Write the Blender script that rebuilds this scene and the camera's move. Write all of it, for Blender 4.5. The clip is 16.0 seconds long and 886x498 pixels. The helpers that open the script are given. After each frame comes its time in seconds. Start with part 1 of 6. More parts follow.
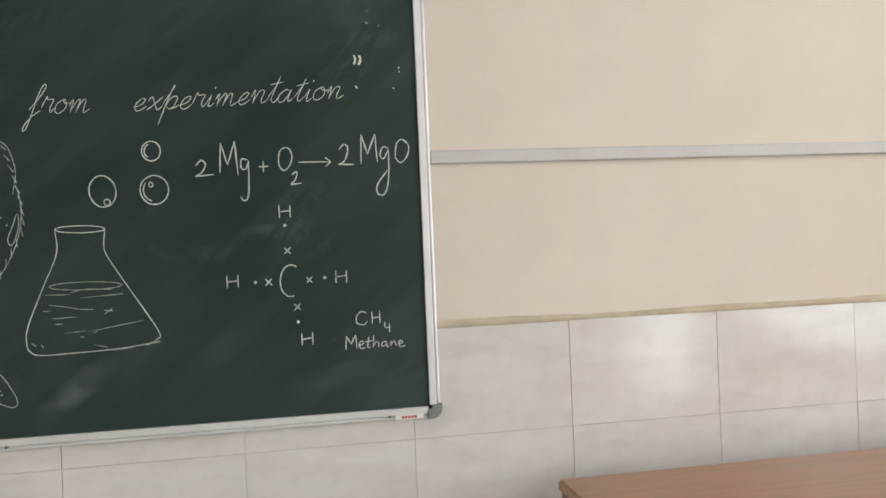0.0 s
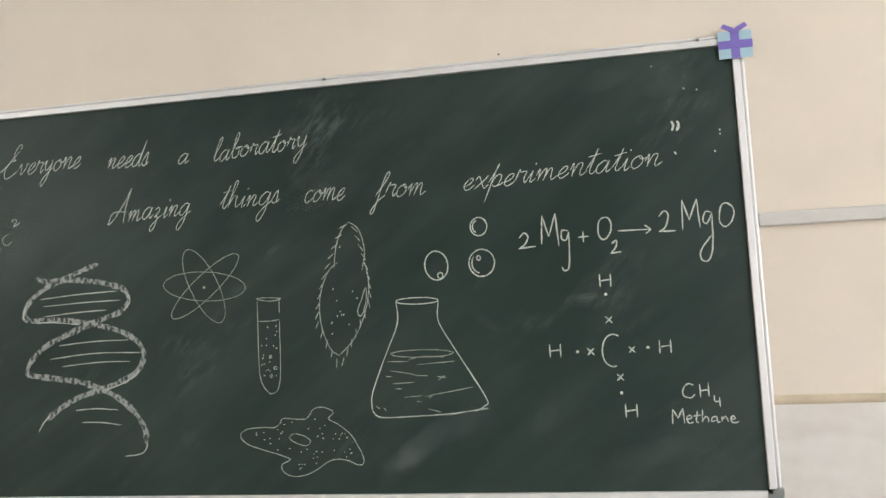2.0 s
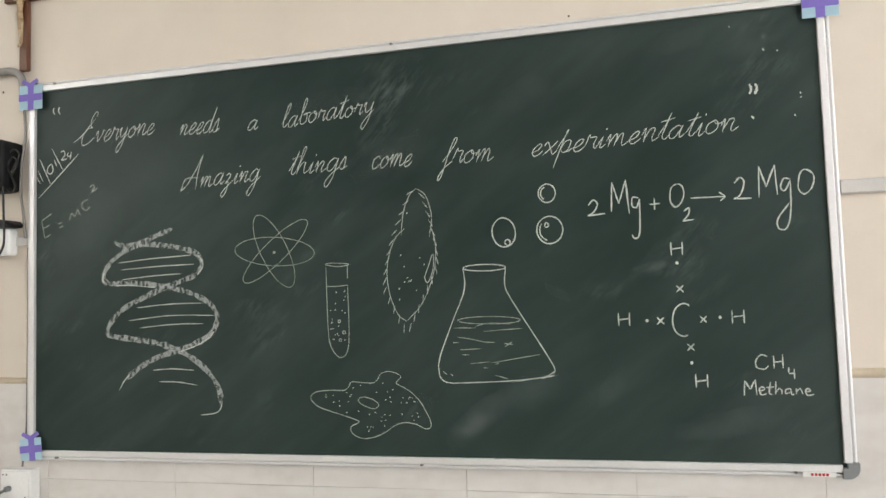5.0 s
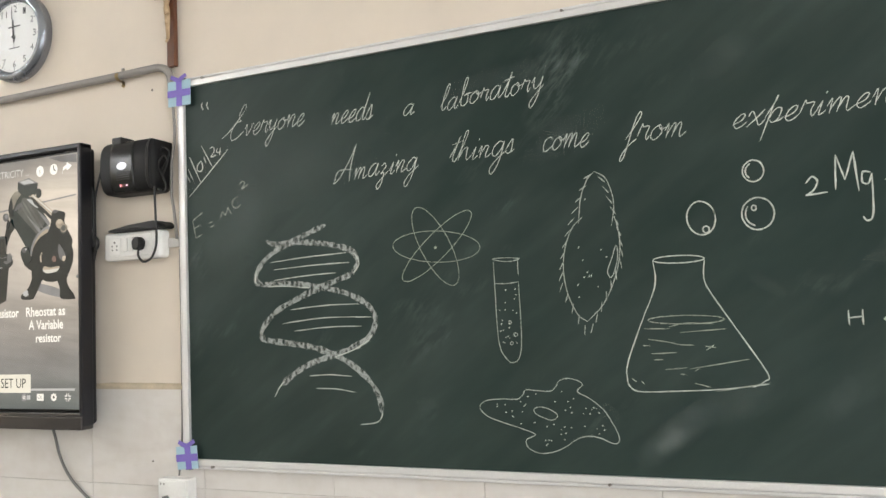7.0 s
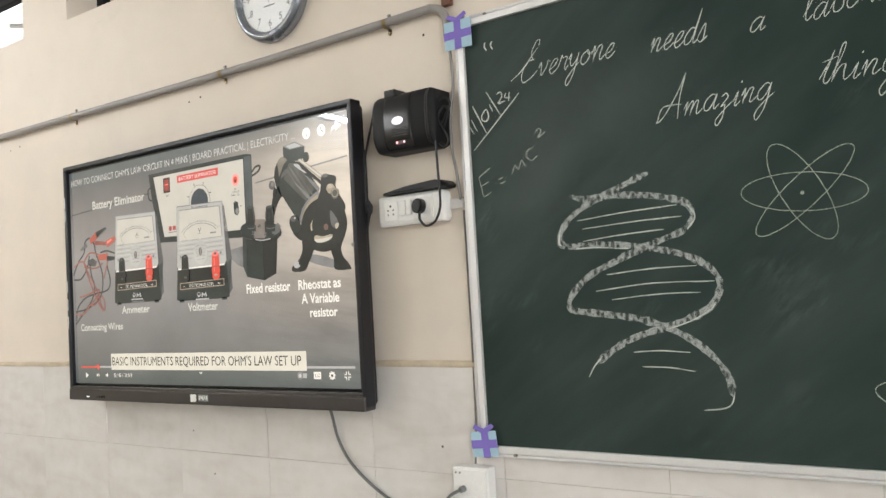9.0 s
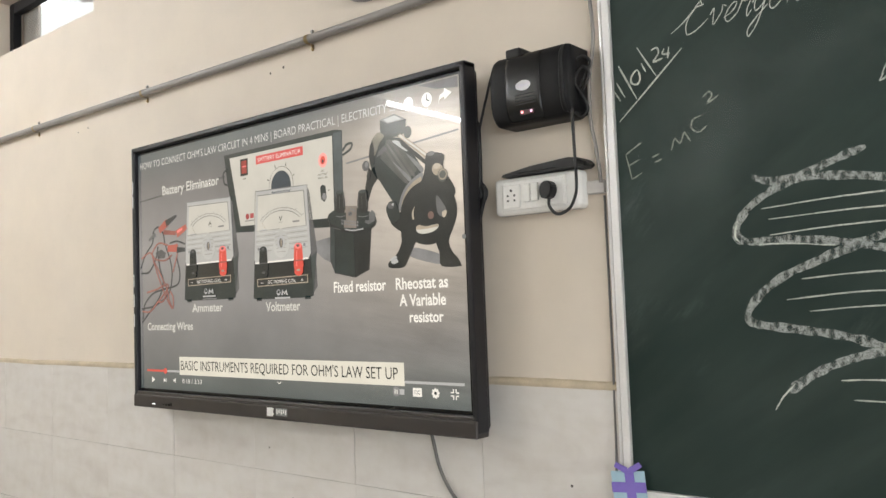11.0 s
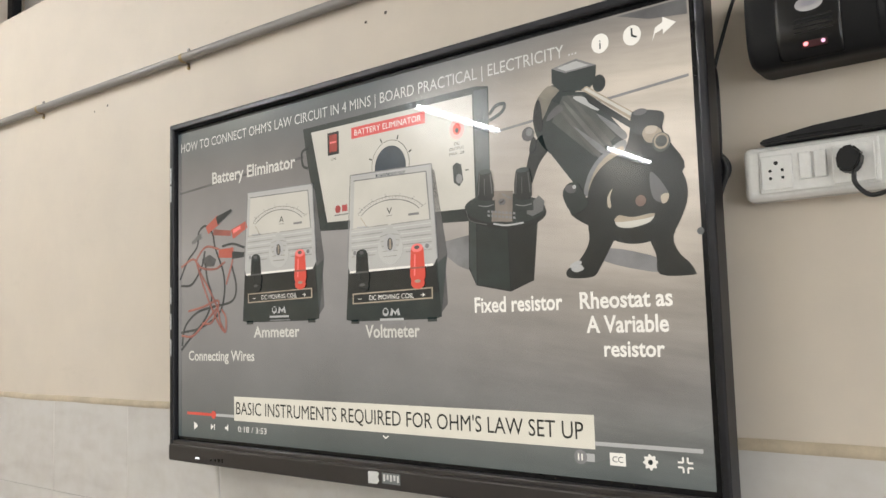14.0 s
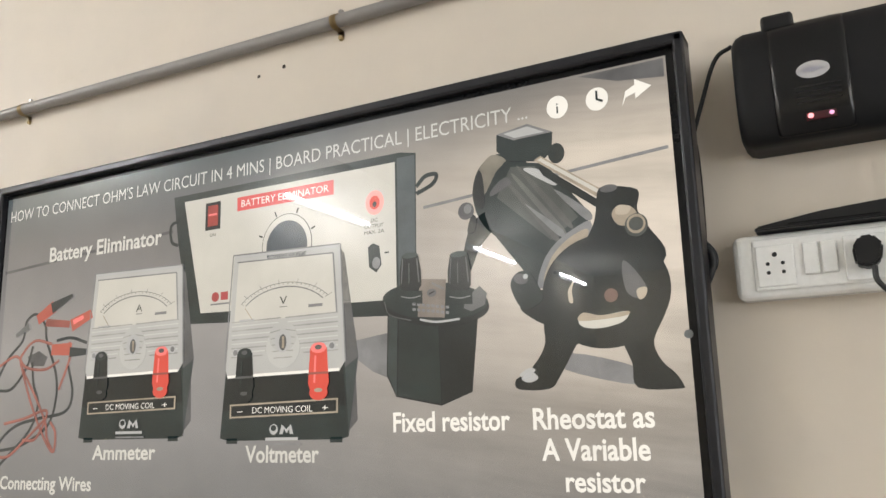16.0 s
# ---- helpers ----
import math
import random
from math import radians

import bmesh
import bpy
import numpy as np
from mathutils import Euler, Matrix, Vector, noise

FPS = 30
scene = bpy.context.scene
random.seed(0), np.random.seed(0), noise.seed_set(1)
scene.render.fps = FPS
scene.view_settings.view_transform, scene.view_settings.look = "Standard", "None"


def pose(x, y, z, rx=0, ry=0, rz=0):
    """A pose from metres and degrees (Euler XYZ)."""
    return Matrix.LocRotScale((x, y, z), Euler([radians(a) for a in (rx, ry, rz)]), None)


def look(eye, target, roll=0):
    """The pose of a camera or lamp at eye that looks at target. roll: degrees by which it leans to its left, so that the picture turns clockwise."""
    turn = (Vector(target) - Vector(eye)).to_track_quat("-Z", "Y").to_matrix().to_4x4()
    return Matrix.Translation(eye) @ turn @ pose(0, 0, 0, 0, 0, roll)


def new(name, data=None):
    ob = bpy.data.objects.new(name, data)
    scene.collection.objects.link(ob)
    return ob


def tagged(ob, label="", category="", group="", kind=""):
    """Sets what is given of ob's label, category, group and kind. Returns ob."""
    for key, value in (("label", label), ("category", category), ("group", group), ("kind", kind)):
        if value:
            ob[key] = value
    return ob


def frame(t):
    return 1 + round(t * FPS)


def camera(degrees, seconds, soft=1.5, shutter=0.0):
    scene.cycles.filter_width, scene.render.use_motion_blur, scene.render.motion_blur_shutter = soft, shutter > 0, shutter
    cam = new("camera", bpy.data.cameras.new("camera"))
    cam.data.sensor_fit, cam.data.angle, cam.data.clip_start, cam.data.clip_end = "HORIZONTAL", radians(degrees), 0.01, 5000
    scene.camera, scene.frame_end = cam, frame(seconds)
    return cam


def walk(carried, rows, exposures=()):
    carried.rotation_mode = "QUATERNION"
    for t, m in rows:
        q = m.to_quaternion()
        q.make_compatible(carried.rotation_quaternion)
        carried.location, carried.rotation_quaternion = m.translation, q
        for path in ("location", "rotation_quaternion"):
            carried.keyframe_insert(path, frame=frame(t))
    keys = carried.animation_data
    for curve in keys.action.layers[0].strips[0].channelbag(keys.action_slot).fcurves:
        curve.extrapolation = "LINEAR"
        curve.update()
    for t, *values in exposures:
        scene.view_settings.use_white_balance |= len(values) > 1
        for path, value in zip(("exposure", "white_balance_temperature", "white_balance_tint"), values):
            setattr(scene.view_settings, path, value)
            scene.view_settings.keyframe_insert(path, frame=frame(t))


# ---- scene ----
cam = camera(57.1, 16.0)
PATH = [
    (0, (-0.199, -2.212, 1.531), (0.161, -0.244, 1.518), -2.4),
    (0.5, (-0.226, -2.203, 1.529), (-0.104, -0.208, 1.578), -2.6),
    (1, (-0.234, -2.194, 1.528), (-0.314, -0.199, 1.631), -2.8),
    (1.5, (-0.239, -2.182, 1.503), (-0.481, -0.204, 1.682), -2.7),
    (2, (-0.246, -2.208, 1.478), (-0.607, -0.255, 1.716), -2.4),
    (2.5, (-0.252, -2.255, 1.482), (-0.695, -0.318, 1.705), -1.9),
    (3, (-0.26, -2.284, 1.489), (-0.738, -0.351, 1.683), -1.7),
    (3.5, (-0.253, -2.282, 1.504), (-0.765, -0.356, 1.667), -1.6),
    (5.8, (-0.301, -2.158, 1.505), (-0.802, -0.227, 1.644), -2.0),
    (6, (-0.341, -2.145, 1.505), (-0.835, -0.213, 1.651), -2.1),
    (6.5, (-0.424, -2.076, 1.5), (-1.014, -0.172, 1.662), -2.4),
    (7, (-0.485, -2.025, 1.508), (-1.265, -0.19, 1.658), -2.4),
    (7.5, (-0.56, -1.91, 1.514), (-1.531, -0.166, 1.645), -2.1),
    (8, (-0.668, -1.854, 1.511), (-1.749, -0.175, 1.631), -2.0),
    (8.5, (-0.828, -1.887, 1.523), (-1.933, -0.224, 1.621), -2.8),
    (9, (-1.015, -1.911, 1.504), (-2.142, -0.263, 1.615), -3.4),
    (9.5, (-1.136, -1.904, 1.502), (-2.326, -0.299, 1.597), -3.8),
    (9.7, (-1.164, -1.871, 1.498), (-2.394, -0.297, 1.597), -3.7),
    (11.8, (-1.607, -1.622, 1.524), (-2.836, -0.05, 1.661), -1.1),
    (12, (-1.678, -1.635, 1.517), (-2.885, -0.046, 1.657), -0.9),
    (12.5, (-1.793, -1.646, 1.505), (-2.992, -0.051, 1.637), -0.9),
    (13, (-1.898, -1.565, 1.509), (-3.107, 0.021, 1.657), -1.0),
    (13.5, (-2.005, -1.469, 1.529), (-3.212, 0.118, 1.687), -1.3),
    (14, (-2.096, -1.409, 1.529), (-3.314, 0.167, 1.706), -1.7),
    (14.5, (-2.232, -1.369, 1.543), (-3.45, 0.206, 1.733), -2.4),
    (15, (-2.333, -1.339, 1.523), (-3.507, 0.267, 1.733), -2.5),
    (15.5, (-2.369, -1.274, 1.532), (-3.435, 0.394, 1.811), -2.0),
    (16, (-2.366, -1.215, 1.565), (-3.26, 0.527, 1.969), -1.6),
]
walk(cam, [(t, look(eye, target, roll)) for t, eye, target, roll in PATH],
     [(0.0, 0.24), (1.5, 0.46), (3.0, 0.56), (6.0, 0.60), (7.5, 0.73), (9.0, 0.60), (12.0, 0.48), (14.5, 0.40), (16.0, 0.51)])

# ---------------------------------------------------------------- light
world = bpy.data.worlds.new("sky")
scene.world = world
world.use_nodes = True
wn = world.node_tree
sky = wn.nodes.new("ShaderNodeTexSky")
sky.sky_type, sky.sun_disc = "NISHITA", False
sky.sun_elevation, sky.sun_rotation = radians(48), radians(70)
wn.links.new(sky.outputs[0], wn.nodes["Background"].inputs[0])
wn.nodes["Background"].inputs[1].default_value = 0.12


def area(name, m, sx, sy, watts, colour=(1, 1, 1)):
    lamp = bpy.data.lights.new(name, "AREA")
    lamp.shape, lamp.size, lamp.size_y, lamp.energy, lamp.color = "RECTANGLE", sx, sy, watts, colour
    ob = new(name, lamp)
    ob.matrix_world = m
    return ob


DAY = (0.93, 0.97, 1.0)
LAMPS = ((-1.6, 3.15), (-4.27, 3.24), (-7.62, 3.41), (-10.48, 3.52))
# daylight in the side windows, and the tube lamps along both side walls
for y, low, watts in ((-2.6, 0.78, 34), (-5.0, 0.05, 52), (-7.4, 0.78, 40)):
    mid = (low + 2.33) / 2
    area("window_light", look((3.12, y, mid), (2.0, y, mid - 0.08)), 1.34, 2.33 - low, watts, DAY)
# the east row at x 3.12 is unseen, added to match the west one
for x, way, watts in ((-6.12, 1, 23), (3.12, -1, 16)):
    for y, z in LAMPS:
        area("tube_light", look((x + 0.012 * way, y, z), (x + 1.0 * way, y, z - 0.85)), 1.15, 0.016, watts, (0.95, 0.98, 1.0))

# ---------------------------------------------------------------- materials
def nodes_of(name):
    m = bpy.data.materials.new(name)
    m.use_nodes = True
    t = m.node_tree
    return m, t, t.nodes["Principled BSDF"]


def link(t, a, b):
    t.links.new(a, b)


def noise_node(t, scale, detail=4.0, rough=0.6, stretch=None):
    n = t.nodes.new("ShaderNodeTexNoise")
    n.inputs["Scale"].default_value, n.inputs["Detail"].default_value = scale, detail
    n.inputs["Roughness"].default_value = rough
    c = t.nodes.new("ShaderNodeTexCoord")
    if stretch:
        mp = t.nodes.new("ShaderNodeMapping")
        mp.inputs["Scale"].default_value = stretch
        link(t, c.outputs["Object"], mp.inputs["Vector"])
        link(t, mp.outputs[0], n.inputs["Vector"])
    else:
        link(t, c.outputs["Object"], n.inputs["Vector"])
    return n


def ramp(t, src, stops):
    r = t.nodes.new("ShaderNodeValToRGB")
    e = r.color_ramp.elements
    while len(e) < len(stops):
        e.new(0.5)
    for el, (p, col) in zip(e, stops):
        el.position = p
        el.color = (*col, 1) if len(col) == 3 else col
    link(t, src, r.inputs[0])
    return r


def blend(t, fac, a, b, mode="MIX"):
    m = t.nodes.new("ShaderNodeMix")
    m.data_type, m.blend_type = "RGBA", mode
    if isinstance(fac, float):
        m.inputs[0].default_value = fac
    else:
        link(t, fac, m.inputs[0])
    for s, v in ((m.inputs[6], a), (m.inputs[7], b)):
        if isinstance(v, tuple):
            s.default_value = (*v, 1)
        else:
            link(t, v, s)
    return m.outputs[2]


def bump(t, bsdf, src, strength, dist):
    b = t.nodes.new("ShaderNodeBump")
    b.inputs["Strength"].default_value, b.inputs["Distance"].default_value = strength, dist
    link(t, src, b.inputs["Height"])
    link(t, b.outputs[0], bsdf.inputs["Normal"])


def surface(name, colour, rough=0.5, metal=0.0, vary=0.12, scale=6.0, fine=120.0, bumps=0.1, spec=0.5, coat=0.0, stretch=None):
    m, t, p = nodes_of(name)
    a, b = noise_node(t, scale, 5, 0.6, stretch), noise_node(t, fine, 3, 0.6, stretch)
    lo, hi = tuple(c * (1 - vary) for c in colour), tuple(min(1, c * (1 + vary)) for c in colour)
    r = ramp(t, a.outputs[0], [(0.3, lo), (0.7, hi)])
    r2 = ramp(t, b.outputs[0], [(0.25, (0.9,) * 3), (0.75, (1.05,) * 3)])
    link(t, blend(t, 0.5, r.outputs[0], r2.outputs[0], "MULTIPLY"), p.inputs["Base Color"])
    rr = t.nodes.new("ShaderNodeMapRange")
    rr.inputs[3].default_value, rr.inputs[4].default_value = rough * 0.82, min(1, rough * 1.2)
    link(t, a.outputs[0], rr.inputs[0])
    link(t, rr.outputs[0], p.inputs["Roughness"])
    p.inputs["Metallic"].default_value = metal
    p.inputs["Specular IOR Level"].default_value = spec
    p.inputs["Coat Weight"].default_value = coat
    if bumps:
        bump(t, p, b.outputs[0], bumps, 0.002)
    return m


def wall_paint():
    m, t, p = nodes_of("cream distemper wall paint")
    big, mid, fine = noise_node(t, 0.9, 4), noise_node(t, 5.0, 6, 0.65), noise_node(t, 90.0, 4)
    c = ramp(t, big.outputs[0], [(0.3, (0.735, 0.65, 0.55)), (0.7, (0.785, 0.70, 0.61))])
    c2 = ramp(t, mid.outputs[0], [(0.3, (0.95, 0.95, 0.96)), (0.62, (1.0, 1.0, 1.0))])
    col = blend(t, 1.0, c.outputs[0], c2.outputs[0], "MULTIPLY")
    # rubbed greyish marks low down
    spot = noise_node(t, 2.2, 8, 0.75, (1.0, 1.0, 2.4))
    s = ramp(t, spot.outputs[0], [(0.60, (0, 0, 0)), (0.74, (0.35,) * 3)])
    link(t, blend(t, s.outputs[0], col, (0.60, 0.535, 0.44)), p.inputs["Base Color"])
    p.inputs["Roughness"].default_value = 0.62
    p.inputs["Specular IOR Level"].default_value = 0.3
    mix = blend(t, 0.35, mid.outputs[0], fine.outputs[0])
    bump(t, p, mix, 0.18, 0.004)
    return m


def tile_glaze():
    m, t, p = nodes_of("glazed off-white marble-print tile")
    info = t.nodes.new("ShaderNodeObjectInfo")
    geo = t.nodes.new("ShaderNodeNewGeometry")
    n = t.nodes.new("ShaderNodeTexNoise")
    mp = t.nodes.new("ShaderNodeMapping")
    mp.inputs["Scale"].default_value = (2.2, 2.2, 7.0)
    mp.inputs["Rotation"].default_value = (0, radians(12), 0)
    link(t, geo.outputs["Position"], mp.inputs["Vector"])
    link(t, mp.outputs[0], n.inputs["Vector"])
    n.noise_dimensions = "4D"
    mul = t.nodes.new("ShaderNodeMath")
    mul.operation = "MULTIPLY"
    mul.inputs[1].default_value = 60
    link(t, info.outputs["Random"], mul.inputs[0])
    link(t, mul.outputs[0], n.inputs["W"])
    n.inputs["Scale"].default_value, n.inputs["Detail"].default_value, n.inputs["Distortion"].default_value = 1.6, 8, 1.2
    c = ramp(t, n.outputs[0], [(0.3, (0.668, 0.630, 0.604)), (0.5, (0.718, 0.686, 0.658)), (0.72, (0.748, 0.720, 0.694))])
    dirt = noise_node(t, 14, 5)
    d = ramp(t, dirt.outputs[0], [(0.3, (0.94, 0.93, 0.91)), (0.6, (1, 1, 1))])
    link(t, blend(t, 1.0, c.outputs[0], d.outputs[0], "MULTIPLY"), p.inputs["Base Color"])
    p.inputs["Roughness"].default_value = 0.15
    wav = noise_node(t, 9, 2)
    bump(t, p, wav.outputs[0], 0.22, 0.002)
    return m


def turned_noise(t, scale, turn, stretch, detail=6.0, rough=0.6):
    """Noise drawn out along a slanted direction in the plane of the wall."""
    n, c = t.nodes.new("ShaderNodeTexNoise"), t.nodes.new("ShaderNodeTexCoord")
    n.inputs["Scale"].default_value, n.inputs["Detail"].default_value, n.inputs["Roughness"].default_value = scale, detail, rough
    r, k = t.nodes.new("ShaderNodeMapping"), t.nodes.new("ShaderNodeMapping")
    r.inputs["Rotation"].default_value = (0, radians(turn), 0)
    k.inputs["Scale"].default_value = stretch
    link(t, c.outputs["Object"], r.inputs["Vector"])
    link(t, r.outputs[0], k.inputs["Vector"])
    link(t, k.outputs[0], n.inputs["Vector"])
    return n


def board_paint():
    m, t, p = nodes_of("dark green chalkboard enamel")
    base = noise_node(t, 1.3, 3)
    c = ramp(t, base.outputs[0], [(0.3, (0.0095, 0.0225, 0.0185)), (0.7, (0.0135, 0.0300, 0.0255))])
    # broad duster sweeps, thin streaks within them, and a few dusty smears
    sweep = turned_noise(t, 1.1, 38, (0.8, 1.0, 2.6), 4)
    w = ramp(t, sweep.outputs[0], [(0.36, (0, 0, 0)), (0.72, (0.15,) * 3)])
    streak = turned_noise(t, 3.0, 36, (0.6, 1.0, 4.0), 4)
    k = ramp(t, streak.outputs[0], [(0.36, (0.55,) * 3), (0.66, (1.0,) * 3)])
    place = turned_noise(t, 2.2, 30, (1.0, 1.0, 1.7), 3)
    q = ramp(t, place.outputs[0], [(0.58, (0, 0, 0)), (0.74, (1.0,) * 3)])
    grain = turned_noise(t, 16.0, 48, (0.7, 1.0, 3.0), 8, 0.75)
    g = ramp(t, grain.outputs[0], [(0.44, (0, 0, 0)), (0.80, (0.34,) * 3)])
    soft = blend(t, 1.0, w.outputs[0], k.outputs[0], "MULTIPLY")
    smear = blend(t, 1.0, q.outputs[0], g.outputs[0], "MULTIPLY")
    col = blend(t, soft, c.outputs[0], (0.25, 0.30, 0.28))
    col = blend(t, smear, col, (0.36, 0.40, 0.38))
    link(t, col, p.inputs["Base Color"])
    p.inputs["Roughness"].default_value = 0.50
    p.inputs["Specular IOR Level"].default_value = 0.27
    f = noise_node(t, 400, 3)
    bump(t, p, f.outputs[0], 0.12, 0.001)
    return m


def chalk(name, cover, grain, colour=(0.66, 0.68, 0.62)):
    m, t, p = nodes_of(name)
    p.inputs["Base Color"].default_value = (*colour, 1)
    p.inputs["Roughness"].default_value = 0.95
    p.inputs["Specular IOR Level"].default_value = 0.05
    n, n2 = noise_node(t, grain, 5, 0.8), noise_node(t, 9.0, 3)
    r = ramp(t, n.outputs[0], [(0.62 - cover * 0.4, (0, 0, 0)), (0.80 - cover * 0.4, (1, 1, 1))])
    r2 = ramp(t, n2.outputs[0], [(0.3, (0.7,) * 3), (0.6, (1,) * 3)])
    link(t, blend(t, 1.0, r.outputs[0], r2.outputs[0], "MULTIPLY"), p.inputs["Alpha"])
    return m


def rubbed_chalk(name, colour):
    """Side of the stick rolled along: pale rims round small bare pits."""
    m, t, p = nodes_of(name)
    p.inputs["Base Color"].default_value = (*colour, 1)
    p.inputs["Roughness"].default_value = 0.95
    p.inputs["Specular IOR Level"].default_value = 0.05
    c, w = t.nodes.new("ShaderNodeTexCoord"), t.nodes.new("ShaderNodeMapping")
    w.inputs["Rotation"].default_value, w.inputs["Scale"].default_value = (0, 0.7, 0), (1.0, 0.2, 0.6)
    v = t.nodes.new("ShaderNodeTexVoronoi")
    v.inputs["Scale"].default_value = 85.0
    link(t, c.outputs["Object"], w.inputs["Vector"])
    link(t, w.outputs[0], v.inputs["Vector"])
    pits = ramp(t, v.outputs["Distance"], [(0.16, (0.06,) * 3), (0.62, (0.9,) * 3)])
    n = noise_node(t, 300, 4, 0.8)
    grain = ramp(t, n.outputs[0], [(0.34, (0.25,) * 3), (0.56, (1.0,) * 3)])
    link(t, blend(t, 1.0, pits.outputs[0], grain.outputs[0], "MULTIPLY"), p.inputs["Alpha"])
    return m


def lit(name, colour, strength=1.0, rough=0.02):
    """A lit patch of the display: it gives off its colour behind the same dark glossy glass."""
    m, t, p = nodes_of(name)
    p.inputs["Base Color"].default_value = (0.008, 0.008, 0.009, 1)
    p.inputs["Roughness"].default_value = rough
    sway = 0.05 if max(colour) > 0.3 else 0.3
    tone = noise_node(t, 14.0, 5, 0.6)
    r = ramp(t, tone.outputs[0], [(0.3, tuple(c * (1 - sway) for c in colour)), (0.7, tuple(c * (1 + sway) for c in colour))])
    link(t, r.outputs[0], p.inputs["Emission Color"])
    p.inputs["Emission Strength"].default_value = strength
    p.inputs["Coat Weight"].default_value = 0.62
    p.inputs["Coat Roughness"].default_value = 0.21
    return m


def chalk_dust(name, cover):
    """A pale patch, chalk dust and painted board sheen, that thins out to nothing at its rim."""
    m, t, p = nodes_of(name)
    p.inputs["Base Color"].default_value = (0.40, 0.44, 0.43, 1)
    p.inputs["Roughness"].default_value = 0.95
    p.inputs["Specular IOR Level"].default_value = 0.05
    c, g = t.nodes.new("ShaderNodeTexCoord"), t.nodes.new("ShaderNodeTexGradient")
    g.gradient_type = "SPHERICAL"
    link(t, c.outputs["Object"], g.inputs[0])
    rim = ramp(t, g.outputs["Fac"], [(0.0, (0, 0, 0)), (0.75, (cover,) * 3)])
    geo, n = t.nodes.new("ShaderNodeNewGeometry"), t.nodes.new("ShaderNodeTexNoise")
    n.inputs["Scale"].default_value, n.inputs["Detail"].default_value, n.inputs["Roughness"].default_value = 34.0, 9.0, 0.78
    link(t, geo.outputs["Position"], n.inputs["Vector"])
    patch = ramp(t, n.outputs[0], [(0.40, (0.03,) * 3), (0.72, (1.0,) * 3)])
    link(t, blend(t, 1.0, rim.outputs[0], patch.outputs[0], "MULTIPLY"), p.inputs["Alpha"])
    return m


M_DUST, M_DUSTSHEEN = chalk_dust("chalk dust smear", 0.34), chalk_dust("faint chalk dust and painted board sheen", 0.16)
M_WALL = wall_paint()
M_WALL2 = surface("pale cream side wall paint", (0.70, 0.63, 0.51), 0.7, vary=0.05)
M_CEIL = surface("white ceiling distemper", (0.78, 0.77, 0.74), 0.85, vary=0.04)
M_FLOOR = surface("grey terrazzo floor", (0.33, 0.31, 0.28), 0.35, vary=0.15, fine=60)
M_TILE = tile_glaze()
M_GROUT = surface("grey-brown tile grout", (0.60, 0.56, 0.51), 0.9, vary=0.3, scale=3)
M_LIP = surface("rough brown plaster lip", (0.57, 0.48, 0.355), 0.85, vary=0.2, scale=9, bumps=0.5)
M_BOARD = board_paint()
M_ALU = surface("satin anodised aluminium", (0.78, 0.77, 0.77), 0.38, 0.35, vary=0.05, fine=200, bumps=0.03, stretch=(1, 1, 1))
M_GREYPLASTIC = surface("grey moulded plastic", (0.22, 0.23, 0.23), 0.4)
M_STEEL = surface("dull steel screw", (0.30, 0.28, 0.26), 0.4, 0.9)
M_CHALK = chalk("white chalk line", 0.78, 260, (0.64, 0.66, 0.60))
M_CHALKSIDE = rubbed_chalk("broad side-of-chalk stroke", (0.43, 0.45, 0.43))
M_SOFTLINE = chalk("soft chalk line", 0.74, 250, (0.50, 0.52, 0.47))
M_FAINT = chalk("thin faint chalk line", 0.7, 240, (0.42, 0.45, 0.38))
M_PIPE = surface("grey pvc conduit", (0.285, 0.265, 0.25), 0.45, vary=0.08)
M_SADDLE = surface("brass coloured conduit saddle", (0.36, 0.26, 0.13), 0.4, 0.8)
M_WHITE = surface("glossy white moulded plastic", (0.86, 0.85, 0.83), 0.13, vary=0.03, bumps=0.02)
M_PVC = surface("off-white pvc casing", (0.60, 0.575, 0.55), 0.5, vary=0.05, bumps=0.03)
M_BLACK = surface("black abs plastic", (0.009, 0.009, 0.010), 0.42, vary=0.2, bumps=0.05, spec=0.35)
M_GLOSSBLACK = surface("gloss black plastic", (0.007, 0.007, 0.008), 0.22, vary=0.1, bumps=0.0, spec=0.25)
M_TVFRAME = surface("black anodised panel frame", (0.020, 0.020, 0.024), 0.33, 0.4, vary=0.1, bumps=0.03)
M_TVBAR = surface("dark brown-grey panel chin", (0.055, 0.048, 0.046), 0.36, 0.3, vary=0.1, bumps=0.03)
M_CABLE = surface("black rubber cable", (0.016, 0.016, 0.017), 0.5)
M_GREYCABLE = surface("grey sheathed cable", (0.17, 0.165, 0.16), 0.5)
M_WOOD = surface("reddish brown laminate table top", (0.33, 0.145, 0.062), 0.32, vary=0.22, scale=4, fine=40, bumps=0.05, coat=0.2, stretch=(0.5, 9, 9))
M_WOODDARK = surface("dark brown cross wood", (0.125, 0.047, 0.022), 0.45, vary=0.3, scale=20, stretch=(6, 6, 0.8))
M_IVORY = surface("painted ivory resin", (0.50, 0.36, 0.22), 0.5, vary=0.15, scale=60)
M_UPS = surface("polished black plastic", (0.006, 0.006, 0.007), 0.24, vary=0.1, bumps=0.01, spec=0.4)
M_BADGE = surface("silver badge", (0.62, 0.60, 0.62), 0.25, 0.4, bumps=0.0)
M_CHROME = surface("brushed silver clock rim", (0.27, 0.29, 0.33), 0.26, 0.85, vary=0.06, bumps=0.0)
M_FACE = surface("white clock dial", (0.74, 0.73, 0.70), 0.5, vary=0.02, bumps=0.0)
M_INK = surface("black printing ink", (0.02, 0.02, 0.02), 0.6, bumps=0.0)
